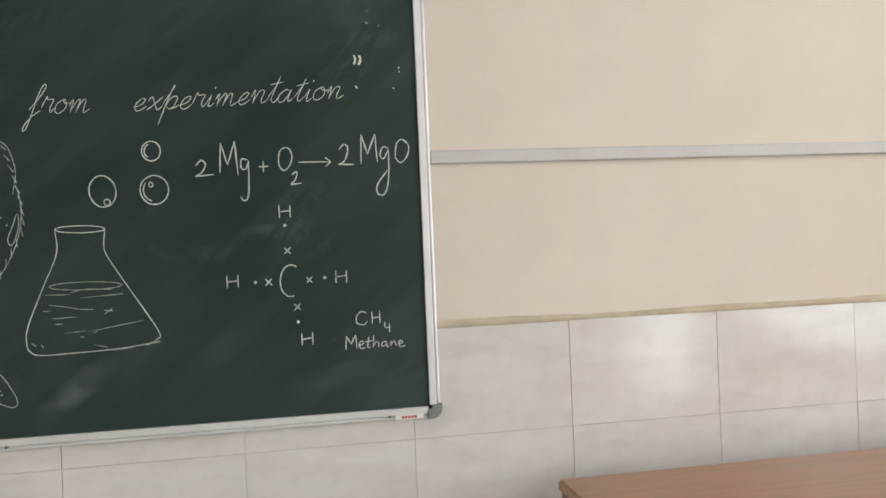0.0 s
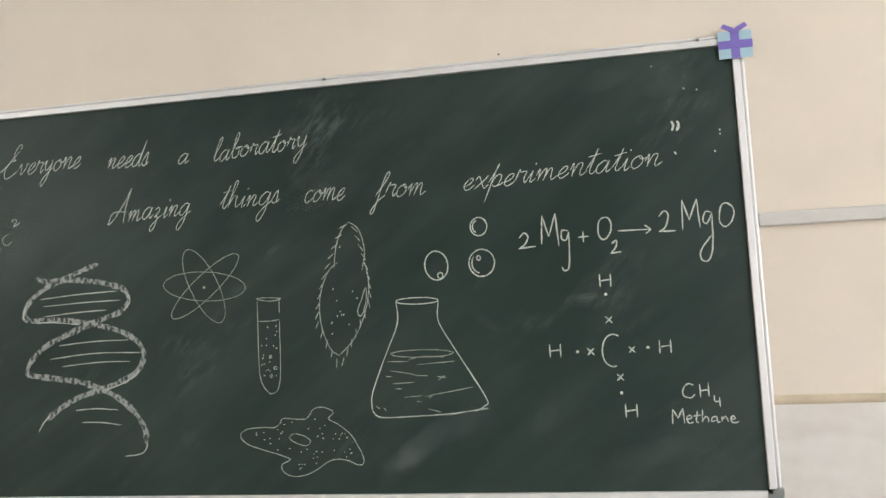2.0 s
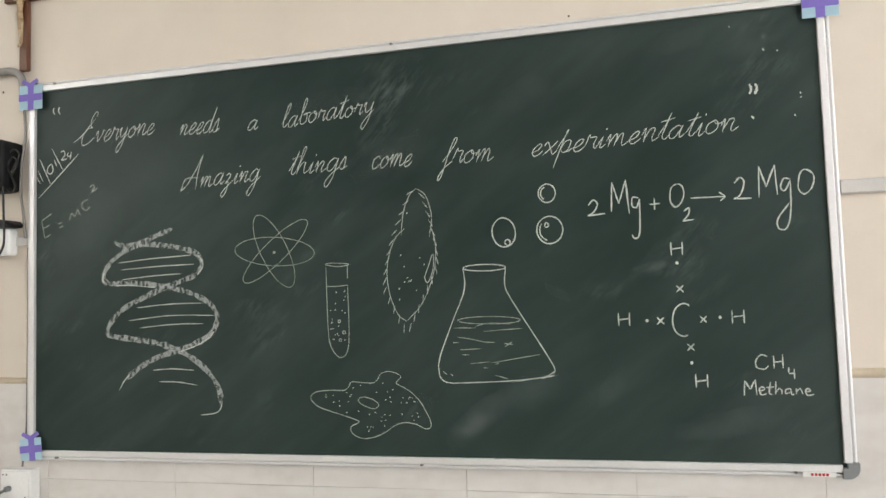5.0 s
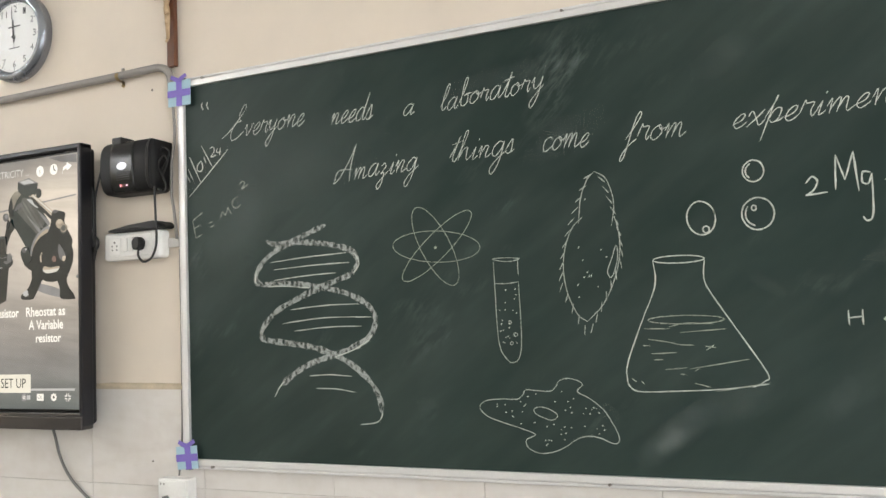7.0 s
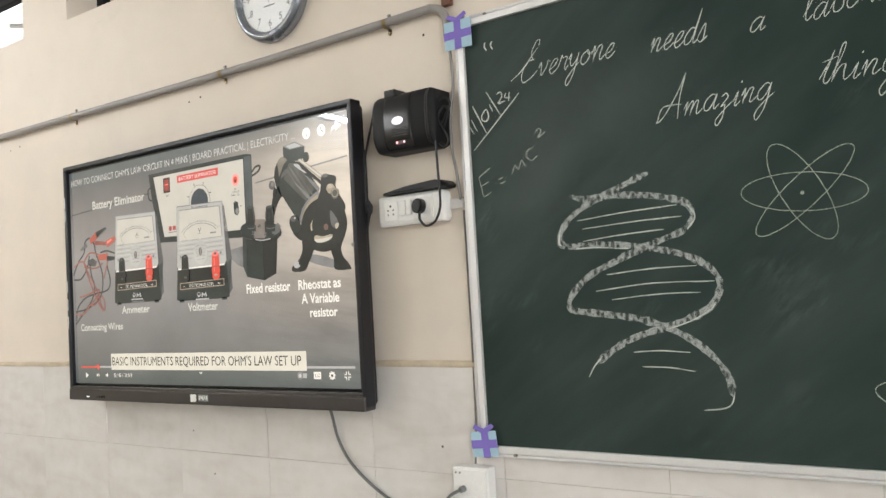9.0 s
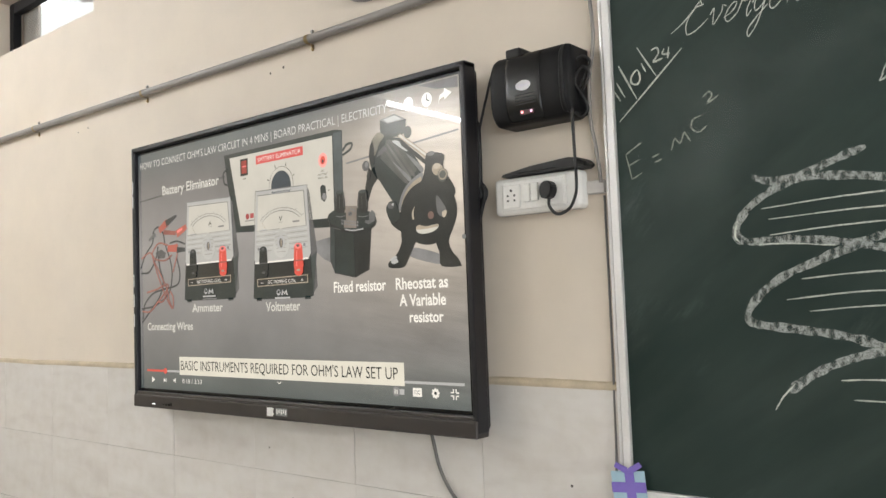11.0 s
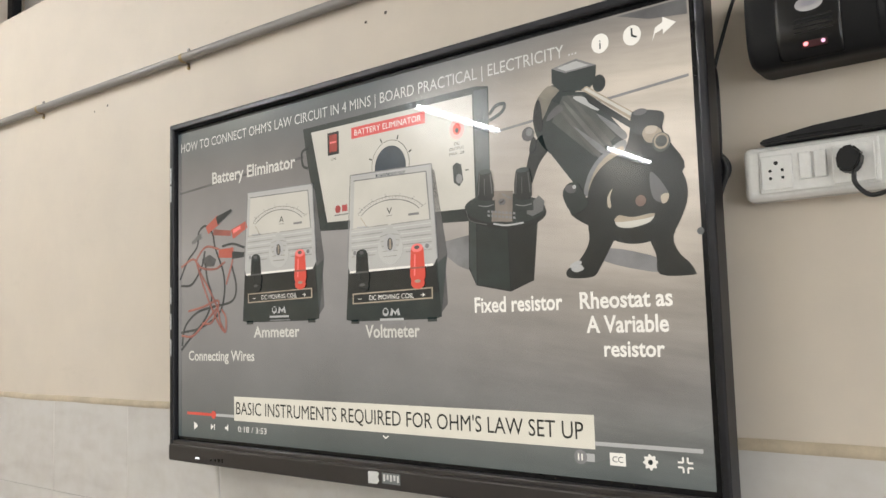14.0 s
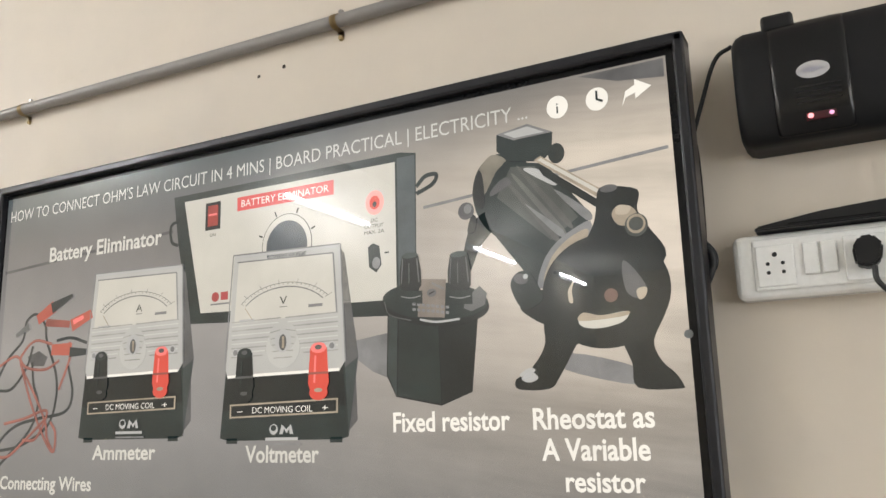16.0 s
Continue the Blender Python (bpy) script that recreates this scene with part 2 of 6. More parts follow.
M_RED = surface("red printing ink", (0.45, 0.03, 0.025), 0.6, bumps=0.0)
M_BLUECARD = surface("pale blue paper card", (0.39, 0.57, 0.66), 0.8, vary=0.05)
M_PURPLE = surface("violet paper ribbon", (0.215, 0.155, 0.53), 0.75, vary=0.06)
M_COVER = surface("matt black textured plastic", (0.011, 0.011, 0.012), 0.55, vary=0.2, bumps=0.05, spec=0.22)
M_BROWN = surface("weathered beige-brown board", (0.52, 0.43, 0.33), 0.8, vary=0.2)
M_DARKFRAME = surface("dark painted steel window frame", (0.014, 0.014, 0.016), 0.65, spec=0.2)
M_MESH = surface("galvanised expanded metal", (0.42, 0.41, 0.39), 0.5, 0.3)
M_SOIL = surface("dark speck of old nail hole", (0.06, 0.045, 0.035), 0.9)
M_GROUND = surface("dusty ground outside", (0.35, 0.31, 0.25), 0.9, scale=0.5)


def glow(name, colour, strength):
    m, t, p = nodes_of(name)
    p.inputs["Base Color"].default_value = (0.8, 0.8, 0.8, 1)
    p.inputs["Emission Color"].default_value = (*colour, 1)
    p.inputs["Emission Strength"].default_value = strength
    return m


M_TUBE = glow("lit fluorescent tube", (0.97, 0.98, 1.0), 42.0)
M_LED = glow("red indicator lamp", (1.0, 0.05, 0.09), 1.3)
M_LEDPINK = glow("violet indicator lamp", (0.85, 0.10, 0.45), 0.8)
M_LEDWHITE = glow("white power lamp", (0.9, 0.95, 1.0), 1.0)


def glass():
    m, t, p = nodes_of("clear glass")
    p.inputs["Base Color"].default_value = (1, 1, 1, 1)
    p.inputs["Transmission Weight"].default_value = 1.0
    p.inputs["Roughness"].default_value = 0.02
    p.inputs["IOR"].default_value = 1.45
    return m


M_GLASS = glass()
M_SKY = glow("bright hazy sky", (0.95, 0.98, 1.0), 2.6)

# ---------------------------------------------------------------- mesh helpers
def finish(bm, name, material, parent=None, smooth=False):
    me = bpy.data.meshes.new(name)
    if smooth:
        for f in bm.faces:
            f.smooth = True
    bm.normal_update()
    bm.to_mesh(me)
    bm.free()
    me.materials.append(material)
    ob = new(name, me)
    if parent:
        ob.parent = parent
        ob.matrix_parent_inverse = parent.matrix_basis.inverted()
    return ob


def part(name, bm, material, parent, label="", smooth=False):
    ob = finish(bm, name, material, parent, smooth)
    if label:
        tagged(ob, label)
    return ob


def thing(name, at, label, category, group="", kind=""):
    ob = new(name)
    ob.location = at
    ob.empty_display_size = 0.05
    bpy.context.view_layer.update()
    return tagged(ob, label, category, group, kind)


def box(x0, x1, y0, y1, z0, z1, bevel=0.0, seg=2, bm=None):
    bm = bm or bmesh.new()
    made = bmesh.ops.create_cube(bm, size=1, matrix=Matrix.LocRotScale(
        ((x0 + x1) / 2, (y0 + y1) / 2, (z0 + z1) / 2), None, (abs(x1 - x0), abs(y1 - y0), abs(z1 - z0))))
    if bevel:
        es = {e for v in made["verts"] for e in v.link_edges}
        bmesh.ops.bevel(bm, geom=list(es), offset=bevel, segments=seg, affect="EDGES", profile=0.5)
    return bm


def cyl(a, b, r, r2=None, seg=16, bm=None, caps=True):
    bm = bm or bmesh.new()
    a, b = Vector(a), Vector(b)
    d = b - a
    m = Matrix.Translation((a + b) / 2) @ d.to_track_quat("Z", "Y").to_matrix().to_4x4()
    bmesh.ops.create_cone(bm, cap_ends=caps, segments=seg, radius1=r, radius2=r if r2 is None else r2, depth=d.length, matrix=m)
    return bm


def spline(pts, per=8):
    """Catmull-Rom through the points."""
    ps = [Vector(p) for p in pts]
    if len(ps) < 3:
        return [ps[0].lerp(ps[-1], k / per) for k in range(per + 1)]
    closed = (ps[0] - ps[-1]).length < 1e-6
    ext = ([ps[-2]] + ps + [ps[1]]) if closed else ([2 * ps[0] - ps[1]] + ps + [2 * ps[-1] - ps[-2]])
    out = []
    for i in range(1, len(ext) - 2):
        p0, p1, p2, p3 = ext[i - 1 : i + 3]
        for k in range(per):
            u = k / per
            out.append(0.5 * (2 * p1 + (p2 - p0) * u + (2 * p0 - 5 * p1 + 4 * p2 - p3) * u * u + (3 * p1 - p0 - 3 * p2 + p3) * u ** 3))
    out.append(ps[-1])
    return out


def tube(pts, r, seg=10, per=8, bm=None):
    """A round cable along a smooth line."""
    bm = bm or bmesh.new()
    line = spline(pts, per)
    rings, up = [], None
    for i, p in enumerate(line):
        d = (line[min(i + 1, len(line) - 1)] - line[max(i - 1, 0)]).normalized()
        if up is None:
            up = d.orthogonal().normalized()
        up = (up - d * up.dot(d)).normalized()
        side = d.cross(up)
        rings.append([bm.verts.new(p + r * (math.cos(a) * up + math.sin(a) * side)) for a in (2 * math.pi * k / seg for k in range(seg))])
    for a, b in zip(rings, rings[1:]):
        for k in range(seg):
            bm.faces.new((a[k], a[(k + 1) % seg], b[(k + 1) % seg], b[k]))
    bm.faces.new(rings[0][::-1])
    bm.faces.new(rings[-1])
    return bm


def plate(outline, y, bm=None, thick=0.0):
    """A flat shape facing the room, its outline as (x, z) pairs, front face at y."""
    bm = bm or bmesh.new()
    vs = [bm.verts.new((x, y, z)) for x, z in outline]
    f = bm.faces.new(vs)
    f.normal_update()
    if f.normal.y > 0:
        f.normal_flip()
    if thick:
        got = bmesh.ops.extrude_face_region(bm, geom=[f])
        for v in got["geom"]:
            if isinstance(v, bmesh.types.BMVert):
                v.co.y -= thick
        bmesh.ops.recalc_face_normals(bm, faces=bm.faces[:])
    return bm


def disc(cx, cz, rx, rz, y, n=32, turn=0.0, bm=None):
    c, s = math.cos(turn), math.sin(turn)
    return plate([(cx + rx * math.cos(a) * c - rz * math.sin(a) * s, cz + rx * math.cos(a) * s + rz * math.sin(a) * c)
                  for a in (2 * math.pi * k / n for k in range(n))], y, bm)


def rect(x0, x1, z0, z1, y, bm=None):
    return plate([(x0, z0), (x1, z0), (x1, z1), (x0, z1)], y, bm)


def lettering(text, x, z, width, height, y, turn=0.0, shear=0.0, centre=False, weight=0.0):
    """Built-in font text as a flat mesh facing the room, fitted to a width and cap height."""
    cu = bpy.data.curves.new("text", "FONT")
    cu.body = text
    cu.resolution_u = 3
    cu.offset = weight
    tmp = bpy.data.objects.new("text", cu)
    scene.collection.objects.link(tmp)
    me = bpy.data.meshes.new_from_object(tmp.evaluated_get(bpy.context.evaluated_depsgraph_get()))
    bpy.data.objects.remove(tmp)
    bm = bmesh.new()
    bm.from_mesh(me)
    bpy.data.meshes.remove(me)
    xs = [v.co.x for v in bm.verts]
    x0, x1 = min(xs), max(xs)
    k, h = width / (x1 - x0), height / 0.69
    c, s = math.cos(turn), math.sin(turn)
    for v in bm.verts:
        a, b = (v.co.x - x0) * k - (width / 2 if centre else 0), v.co.y * h
        a += shear * b
        v.co = (x + a * c - b * s, y, z + a * s + b * c)
    for f in bm.faces:
        f.normal_update()
        if f.normal.y > 0:
            f.normal_flip()
    return bm

# ---------------------------------------------------------------- the room
X0, X1, Y0, TOP = -6.2, 3.2, -11.8, 3.75
SILL, HEAD = 2.745, 3.09
WINDOWS = ((-5.61, -4.508), (-4.163, -3.25))
THICK = 0.22


def wall_front():
    bm = bmesh.new()
    box(X0 - THICK, X1 + THICK, 0, THICK, 0, SILL, bm=bm)
    box(X0 - THICK, X1 + THICK, 0, THICK, HEAD, TOP, bm=bm)
    edges = [X0 - THICK] + [v for w in WINDOWS for v in w] + [X1 + THICK]
    for a, b in zip(edges[::2], edges[1::2]):
        box(a, b, 0, THICK, SILL, HEAD, bm=bm)
    return tagged(finish(bm, "wall_north", M_WALL), "cream painted front wall with faint stains", "wall", kind="structure")


north = wall_front()
SIDE_OPENINGS = ((-3.3, -1.9, 0.75), (-5.7, -4.3, 0.0), (-8.1, -6.7, 0.75))
bm = bmesh.new()
box(X1, X1 + THICK, Y0, 0, 2.35, TOP, bm=bm)
ys = [0] + [v for a, b, _ in SIDE_OPENINGS for v in (b, a)] + [Y0]
for b, a in zip(ys[::2], ys[1::2]):
    box(X1, X1 + THICK, a, b, 0, 2.35, bm=bm)
for a, b, low in SIDE_OPENINGS:
    if low:
        box(X1, X1 + THICK, a, b, 0, low, bm=bm)
tagged(finish(bm, "wall_east", M_WALL2), "cream painted side wall with two windows and a doorway", "wall", kind="structure")
tagged(finish(box(X0 - THICK, X0, Y0, 0, 0, TOP), "wall_west", M_WALL2), "plain cream painted side wall", "wall", kind="structure")
tagged(finish(box(X0 - THICK, X1 + THICK, Y0 - THICK, Y0, 0, TOP), "wall_south", M_WALL2), "plain cream painted back wall", "wall", kind="structure")
tagged(finish(box(X0 - THICK, X1 + THICK, Y0 - THICK, THICK, -0.1, 0), "floor", M_FLOOR), "grey speckled terrazzo floor", "floor", kind="structure")
tagged(finish(box(X0 - THICK, X1 + THICK, Y0 - THICK, THICK, TOP, TOP + 0.1), "ceiling", M_CEIL), "white painted ceiling", "ceiling", kind="structure")
tagged(finish(box(-60, 60, -60, 60, -0.32, -0.3), "ground", M_GROUND), "dusty open ground outside", "ground", kind="structure")

tagged(finish(rect(-90, 50, -0.3, 60, 14.0), "backdrop", M_SKY), "bright hazy sky beyond the high windows", "sky", kind="structure")

# windows of the side wall
for i, (a, b, low) in enumerate(o for o in SIDE_OPENINGS if o[2]):
    w = thing("window_%d" % (i + 3), (X1 + 0.1, (a + b) / 2, low), "steel framed glazed classroom window", "window", kind="structure")
    bm = bmesh.new()
    for y in (a + 0.02, (a + b) / 2, b - 0.02):
        box(X1 + 0.08, X1 + 0.12, y - 0.02, y + 0.02, low, 2.35, bm=bm)
    for z in (low + 0.02, 1.6, 2.33):
        box(X1 + 0.082, X1 + 0.118, a, b, z - 0.018, z + 0.018, bm=bm)
    part("window_frame", bm, M_DARKFRAME, w)
    for y0, y1 in ((a + 0.04, (a + b) / 2 - 0.02), ((a + b) / 2 + 0.02, b - 0.04)):
        g = part("pane", box(X1 + 0.098, X1 + 0.102, y0, y1, low + 0.04, 2.31), M_GLASS, w)
        g.visible_shadow = False

# high ventilator windows of the front wall
for i, (a, b) in enumerate(WINDOWS):
    w = thing("window_%d" % (i + 1), ((a + b) / 2, 0.15, SILL), "high ventilator opening with dark frame and bright wire mesh", "window", kind="structure")
    for q in ((a, a + 0.045, SILL, HEAD), (a + 0.045, b, HEAD - 0.055, HEAD)):
        part("window_frame", box(q[0], q[1], 0.14, 0.18, q[2], q[3], 0.003, 1), M_DARKFRAME, w)
    part("side_board", box(a + 0.002, a + 0.175, 0.205, 0.219, SILL + 0.001, HEAD - 0.001), M_BROWN, w, "weathered beige-brown board")
    # diamond mesh of crossed wires
    bm = bmesh.new()
    pitch, y, lo, hi, z0, z1 = 0.025, 0.192, a + 0.046, b - 0.001, SILL + 0.001, HEAD - 0.05
    reach = (z1 - z0) * 1.5

    def clipped(xa, za, xb, zb):
        for lim, side in ((lo, 1), (hi, -1)):
            if (xa - lim) * side < 0:
                za, xa = za + (zb - za) * (lim - xa) / (xb - xa), lim
        return xa, za

    for k in range(int((hi - lo + reach) / pitch)):
        s = lo - reach + k * pitch
        for xa, xb in ((s, s + reach), (s + reach, s)):
            if max(xa, xb) <= lo or min(xa, xb) >= hi:
                continue
            p, q = clipped(xa, z0, xb, z1), clipped(xb, z1, xa, z0)
            cyl((p[0], y, p[1]), (q[0], y, q[1]), 0.0026, seg=4, bm=bm)
    part("wire_mesh", bm, M_MESH, w, "galvanised diamond wire mesh")
    part("mesh_stay", cyl((b - 0.42, 0.172, SILL + 0.20), (b - 0.05, 0.172, SILL + 0.115), 0.011, seg=8), M_MESH, w)

# ---------------------------------------------------------------- tiled dado
PITCH, ROW, GAP = 0.4525, 0.30, 0.0010
dado = thing("dado", (0, 0, 0), "glazed off-white marble-print tiles along the wall", "wall tiles", kind="structure")
grout_mesh = part("grout", box(X0, X1, -0.0045, -0.0005, 0, 1.300), M_GROUT, dado)

# the uneven plaster lip over the tiles
bm = bmesh.new()
n = 420
rows = []
for k in range(n + 1):
    x = X0 + (X1 - X0) * k / n
    a = noise.noise((x * 2.1, 0, 0)) * 0.006 + noise.noise((x * 9, 3, 0)) * 0.003
    b = noise.noise((x * 3.3, 7, 0)) * 0.003
    rows.append([bm.verts.new(v) for v in ((x, -0.0005, 1.318 + a), (x, -0.0085, 1.313 + a * 0.8), (x, -0.0105, 1.303 + b), (x, -0.0065, 1.2975 + b))])
for p, q in zip(rows, rows[1:]):
    for k in range(3):
        bm.faces.new((p[k], p[k + 1], q[k + 1], q[k]))
bmesh.ops.recalc_face_normals(bm, faces=bm.faces[:])
tagged(finish(bm, "trim", M_LIP, smooth=True), "rough brownish plaster lip above the tiles", "plaster edge", kind="structure")

# ---------------------------------------------------------------- tube lamps on the side walls
def tube_lamp(x, way, y, z):
    t = thing("tube_lamp", (x, y, z), "lit fluorescent tube lamp on a white batten, east row added", "tube lamp", "tube lamps on the side walls")
    part("batten", box(x - 0.03 * way, x - 0.08 * way, y - 0.62, y + 0.62, z - 0.02, z + 0.04, 0.006), M_WHITE, t)
    for s in (-1, 1):
        part("lamp_holder", box(x - 0.03 * way, x + 0.02 * way, y + s * 0.6 - 0.012, y + s * 0.6 + 0.012, z - 0.02, z + 0.03, 0.004), M_WHITE, t)
    part("tube", cyl((x, y - 0.585, z + 0.008), (x, y + 0.585, z + 0.008), 0.010), M_TUBE, t, "glowing white tube", smooth=True)


for y, z in LAMPS:
    tube_lamp(X0 + 0.08, 1, y, z)
    # unseen row, added along the east wall as extra light
    tube_lamp(X1 - 0.08, -1, y, z)

# ---------------------------------------------------------------- chalkboard
BX0, BX1, BZ0, BZ1 = -2.225, 0.176, 1.061, 2.268
board = thing("chalkboard", ((BX0 + BX1) / 2, 0, BZ0), "large dark green chalkboard in an aluminium frame, smudged with dust", "chalkboard")
part("panel", box(BX0 + 0.01, BX1 - 0.01, -0.020, -0.002, BZ0 + 0.01, BZ1 - 0.01), M_BOARD, board, "dark green writing surface")
FW = 0.030


def frame_bar(x0, x1, z0, z1, upright, low_outside):
    """An extruded channel: a broad flat inner face, a fine groove, and a lower rounded lip outside."""
    bm = bmesh.new()
    a, b = (x0, x1) if upright else (z0, z1)
    m, g = (a + (b - a) * 0.36 if low_outside else b - (b - a) * 0.36), 0.0012

    def bar(lo, hi, front, bevel):
        if upright:
            box(lo, hi, front, -0.001, z0, z1, bevel, bm=bm)
        else:
            box(x0, x1, front, -0.001, lo, hi, bevel, bm=bm)
    bar(a, m - g, -0.026 if low_outside else -0.031, 0.0042 if low_outside else 0.002)
    bar(m + g, b, -0.031 if low_outside else -0.026, 0.002 if low_outside else 0.0042)
    bar(m - g, m + g, -0.0225, 0.0)
    return bm


part("frame_rail", frame_bar(BX0 + 0.02, BX1 - 0.02, BZ1 - FW, BZ1, False, False), M_ALU, board)
part("frame_rail", frame_bar(BX0 + 0.02, BX1 - 0.034, BZ0, BZ0 + FW, False, True), M_ALU, board)
part("frame_stile", frame_bar(BX0, BX0 + FW, BZ0 + 0.02, BZ1 - 0.02, True, True), M_ALU, board)
part("frame_stile", frame_bar(BX1 - FW, BX1, BZ0 + 0.034, BZ1 - 0.02, True, False), M_ALU, board)


def corner_cap(cx, cz, sx, sz):
    """A quarter-round moulded cap over a frame corner; sx, sz point out of the board."""
    r, w = 0.038, 0.026
    pts = [(cx - sx * r, cz), (cx - sx * r, cz - sz * w)]
    pts += [(cx - sx * w, cz - sz * w), (cx - sx * w, cz - sz * r), (cx, cz - sz * r)]
    c = r * 0.72
    pts += [(cx - sx * (c - c * math.cos(a)), cz - sz * (c - c * math.sin(a))) for a in (0.2, 0.5, 0.8, 1.1, 1.4)]
    bm = plate([(x, z) for x, z in pts], -0.001, thick=0.034)
    return bm


part("corner_cap", corner_cap(BX1 + 0.003, BZ0 - 0.003, 1, -1), M_GREYPLASTIC, board, "rounded grey plastic corner")
for cx, cz, sx, sz in ((BX0 - 0.002, BZ0 - 0.002, -1, -1), (BX0 - 0.002, BZ1 + 0.002, -1, 1), (BX1 + 0.002, BZ1 + 0.002, 1, 1)):
    part("corner_cap", corner_cap(cx, cz, sx, sz), M_GREYPLASTIC, board, "rounded grey plastic corner")
for x, z in ((-0.977, BZ1 - 0.010), (0.062, BZ1 - 0.010), (-2.12, BZ1 - 0.010), (-0.921, BZ0 + 0.010), (-2.110, BZ0 + 0.009), (0.035, BZ0 + 0.010)):
    bm = cyl((x, -0.024, z), (x, -0.0335, z), 0.0048, 0.0036, seg=12)
    box(x - 0.004, x + 0.004, -0.0345, -0.0332, z - 0.0006, z + 0.0006, bm=bm)
    part("screw", bm, M_STEEL, board)
part("maker_label", box(0.050, 0.125, -0.0325, -0.0305, BZ0 + 0.001, BZ0 + 0.0125), M_WHITE, board, "white label with red lettering bar")
for k in range(5):
    part("label_print", box(0.068 + 0.0085 * k, 0.0740 + 0.0085 * k, -0.0332, -0.0324, BZ0 + 0.0035, BZ0 + 0.0098), M_RED, board)

# rubbed dust and painted sheen: x, z, half length, half width, slant, thick or thin
PALE_PATCHES = ((-0.752, 1.199, 0.14, 0.043, 40, 1),
          (-0.769, 1.18, 0.05, 0.02, 35, 1),
          (-0.614, 1.27, 0.128, 0.048, 20, 0),
          (-0.28, 1.59, 0.061, 0.016, 8, 1),
          (-0.134, 1.663, 0.022, 0.014, -30, 0),
          (-0.533, 1.537, 0.059, 0.019, -38, 0),
          (-0.915, 1.243, 0.026, 0.036, 60, 0),
          (-1.403, 1.258, 0.034, 0.027, 10, 0),
          # next two: bluish sheen on the board's upper left, painted as pale patches
          (-1.855, 1.946, 0.399, 0.147, 12, 0),
          (-2.002, 1.789, 0.193, 0.129, 70, 0),
          (-0.193, 2.179, 0.087, 0.038, 10, 0),
          (-0.006, 2.155, 0.098, 0.042, 15, 0),
          (-0.6, 2.08, 0.096, 0.048, 30, 0),
          (-1.168, 2.115, 0.162, 0.04, 8, 0),
          (-0.993, 1.938, 0.14, 0.053, 25, 0),
          (-0.398, 1.277, 0.073, 0.032, 60, 0),
          (-0.1, 1.19, 0.168, 0.042, 12, 0))
for k, (x, z, a, b, turn, thick) in enumerate(PALE_PATCHES):
    ob = part("dust_sheen_patch", rect(-1, 1, -1, 1, 0), M_DUST if thick else M_DUSTSHEEN, board)
    ob.matrix_world = pose(x, -0.0203 - 0.00001 * k, z, 0, -turn, 0) @ Matrix.Diagonal((a, 1, b, 1))

# ---------------------------------------------------------------- chalk strokes
CY = -0.0206


def ribbon(bm, line, width, y=CY, taper=True):
    """A flat chalk stroke along the points (x, z), its width uneven like a worn stick's."""
    n = len(line)
    prev = None
    seed = line[0][0] * 37 + line[0][1] * 11
    for i, (x, z) in enumerate(line):
        a, b = line[max(i - 1, 0)], line[min(i + 1, n - 1)]
        d = Vector((b[0] - a[0], b[1] - a[1]))
        if d.length < 1e-9:
            continue
        d.normalize()
        w = width * (0.5 + 0.22 * noise.noise((i * 0.35, seed, 0)) + 0.12 * noise.noise((i * 1.3, seed, 5)))
        if taper:
            w *= min(1.0, 0.45 + 0.35 * min(i, n - 1 - i))
        pair = (bm.verts.new((x - d.y * w, y, z + d.x * w)), bm.verts.new((x + d.y * w, y, z - d.x * w)))
        if prev:
            bm.faces.new((prev[0], prev[1], pair[1], pair[0]))
        prev = pair


def parse(text):
    """Strokes from text: points 'x,y' parted by spaces, strokes by semicolons."""
    return [[tuple(float(v) for v in p.split(",")) for p in s.split()] for s in text.split(";")]


def facing(bm):
    for f in bm.faces:
        f.normal_update()
        if f.normal.y > 0:
            f.normal_flip()
    return bm


def draw(name, label, x0, z0, text, width=0.0045, unit=0.001, material=None, extra=None, per=7, wob=0.0006, groups=None, piece="stroke", dust=None):
    """A chalk figure: every stroke, or every letter of a word, is a part of it; fine dots stay joined."""
    ob = thing(name, (x0, CY, z0), label, "chalk drawing" if name == "chalk_drawing" else "chalk writing", "chalk marks on the board")
    width *= 0.8 if width < 0.006 else 1.0
    sets = groups or [[s] for s in (parse(text) if text else []) + (extra or [])]

    def lay(bm, strokes, w, depth=0.0):
        for n, s in enumerate(strokes):
            pts = [Vector((x0 + a * unit, z0 + b * unit, 0)) for a, b in s]
            ribbon(bm, [(p.x + wob * noise.noise((p.x * 60, p.y * 60, 1)), p.y + wob * noise.noise((p.x * 60, p.y * 60, 9))) for p in spline(pts, per)], w, CY - 0.00004 * n - depth)
        return facing(bm)

    for k, strokes in enumerate(sets):
        part(piece, lay(bmesh.new(), strokes, width, 0.00004 * (k % 12)), material or M_CHALK, ob)
    if dust:
        tagged(part("dots", lay(bmesh.new(), dust, width, 0.0005), M_CHALK, ob), kind="stuff")
    return ob


def oval(cx, cz, rx, rz, turn=0.0, a0=0.0, a1=380.0, n=22):
    c, s = math.cos(radians(turn)), math.sin(radians(turn))
    out = []
    for k in range(n + 1):
        a = radians(a0 + (a1 - a0) * k / n)
        u, v = rx * math.cos(a), rz * math.sin(a)
        out.append((cx + u * c - v * s, cz + u * s + v * c))
    return out


# joined cursive letters on a grid: x-height 10, ascender 22, descender -12
GLYPH = {}


def glyph(letter, advance, strokes):
    GLYPH[letter] = (advance, parse(strokes))


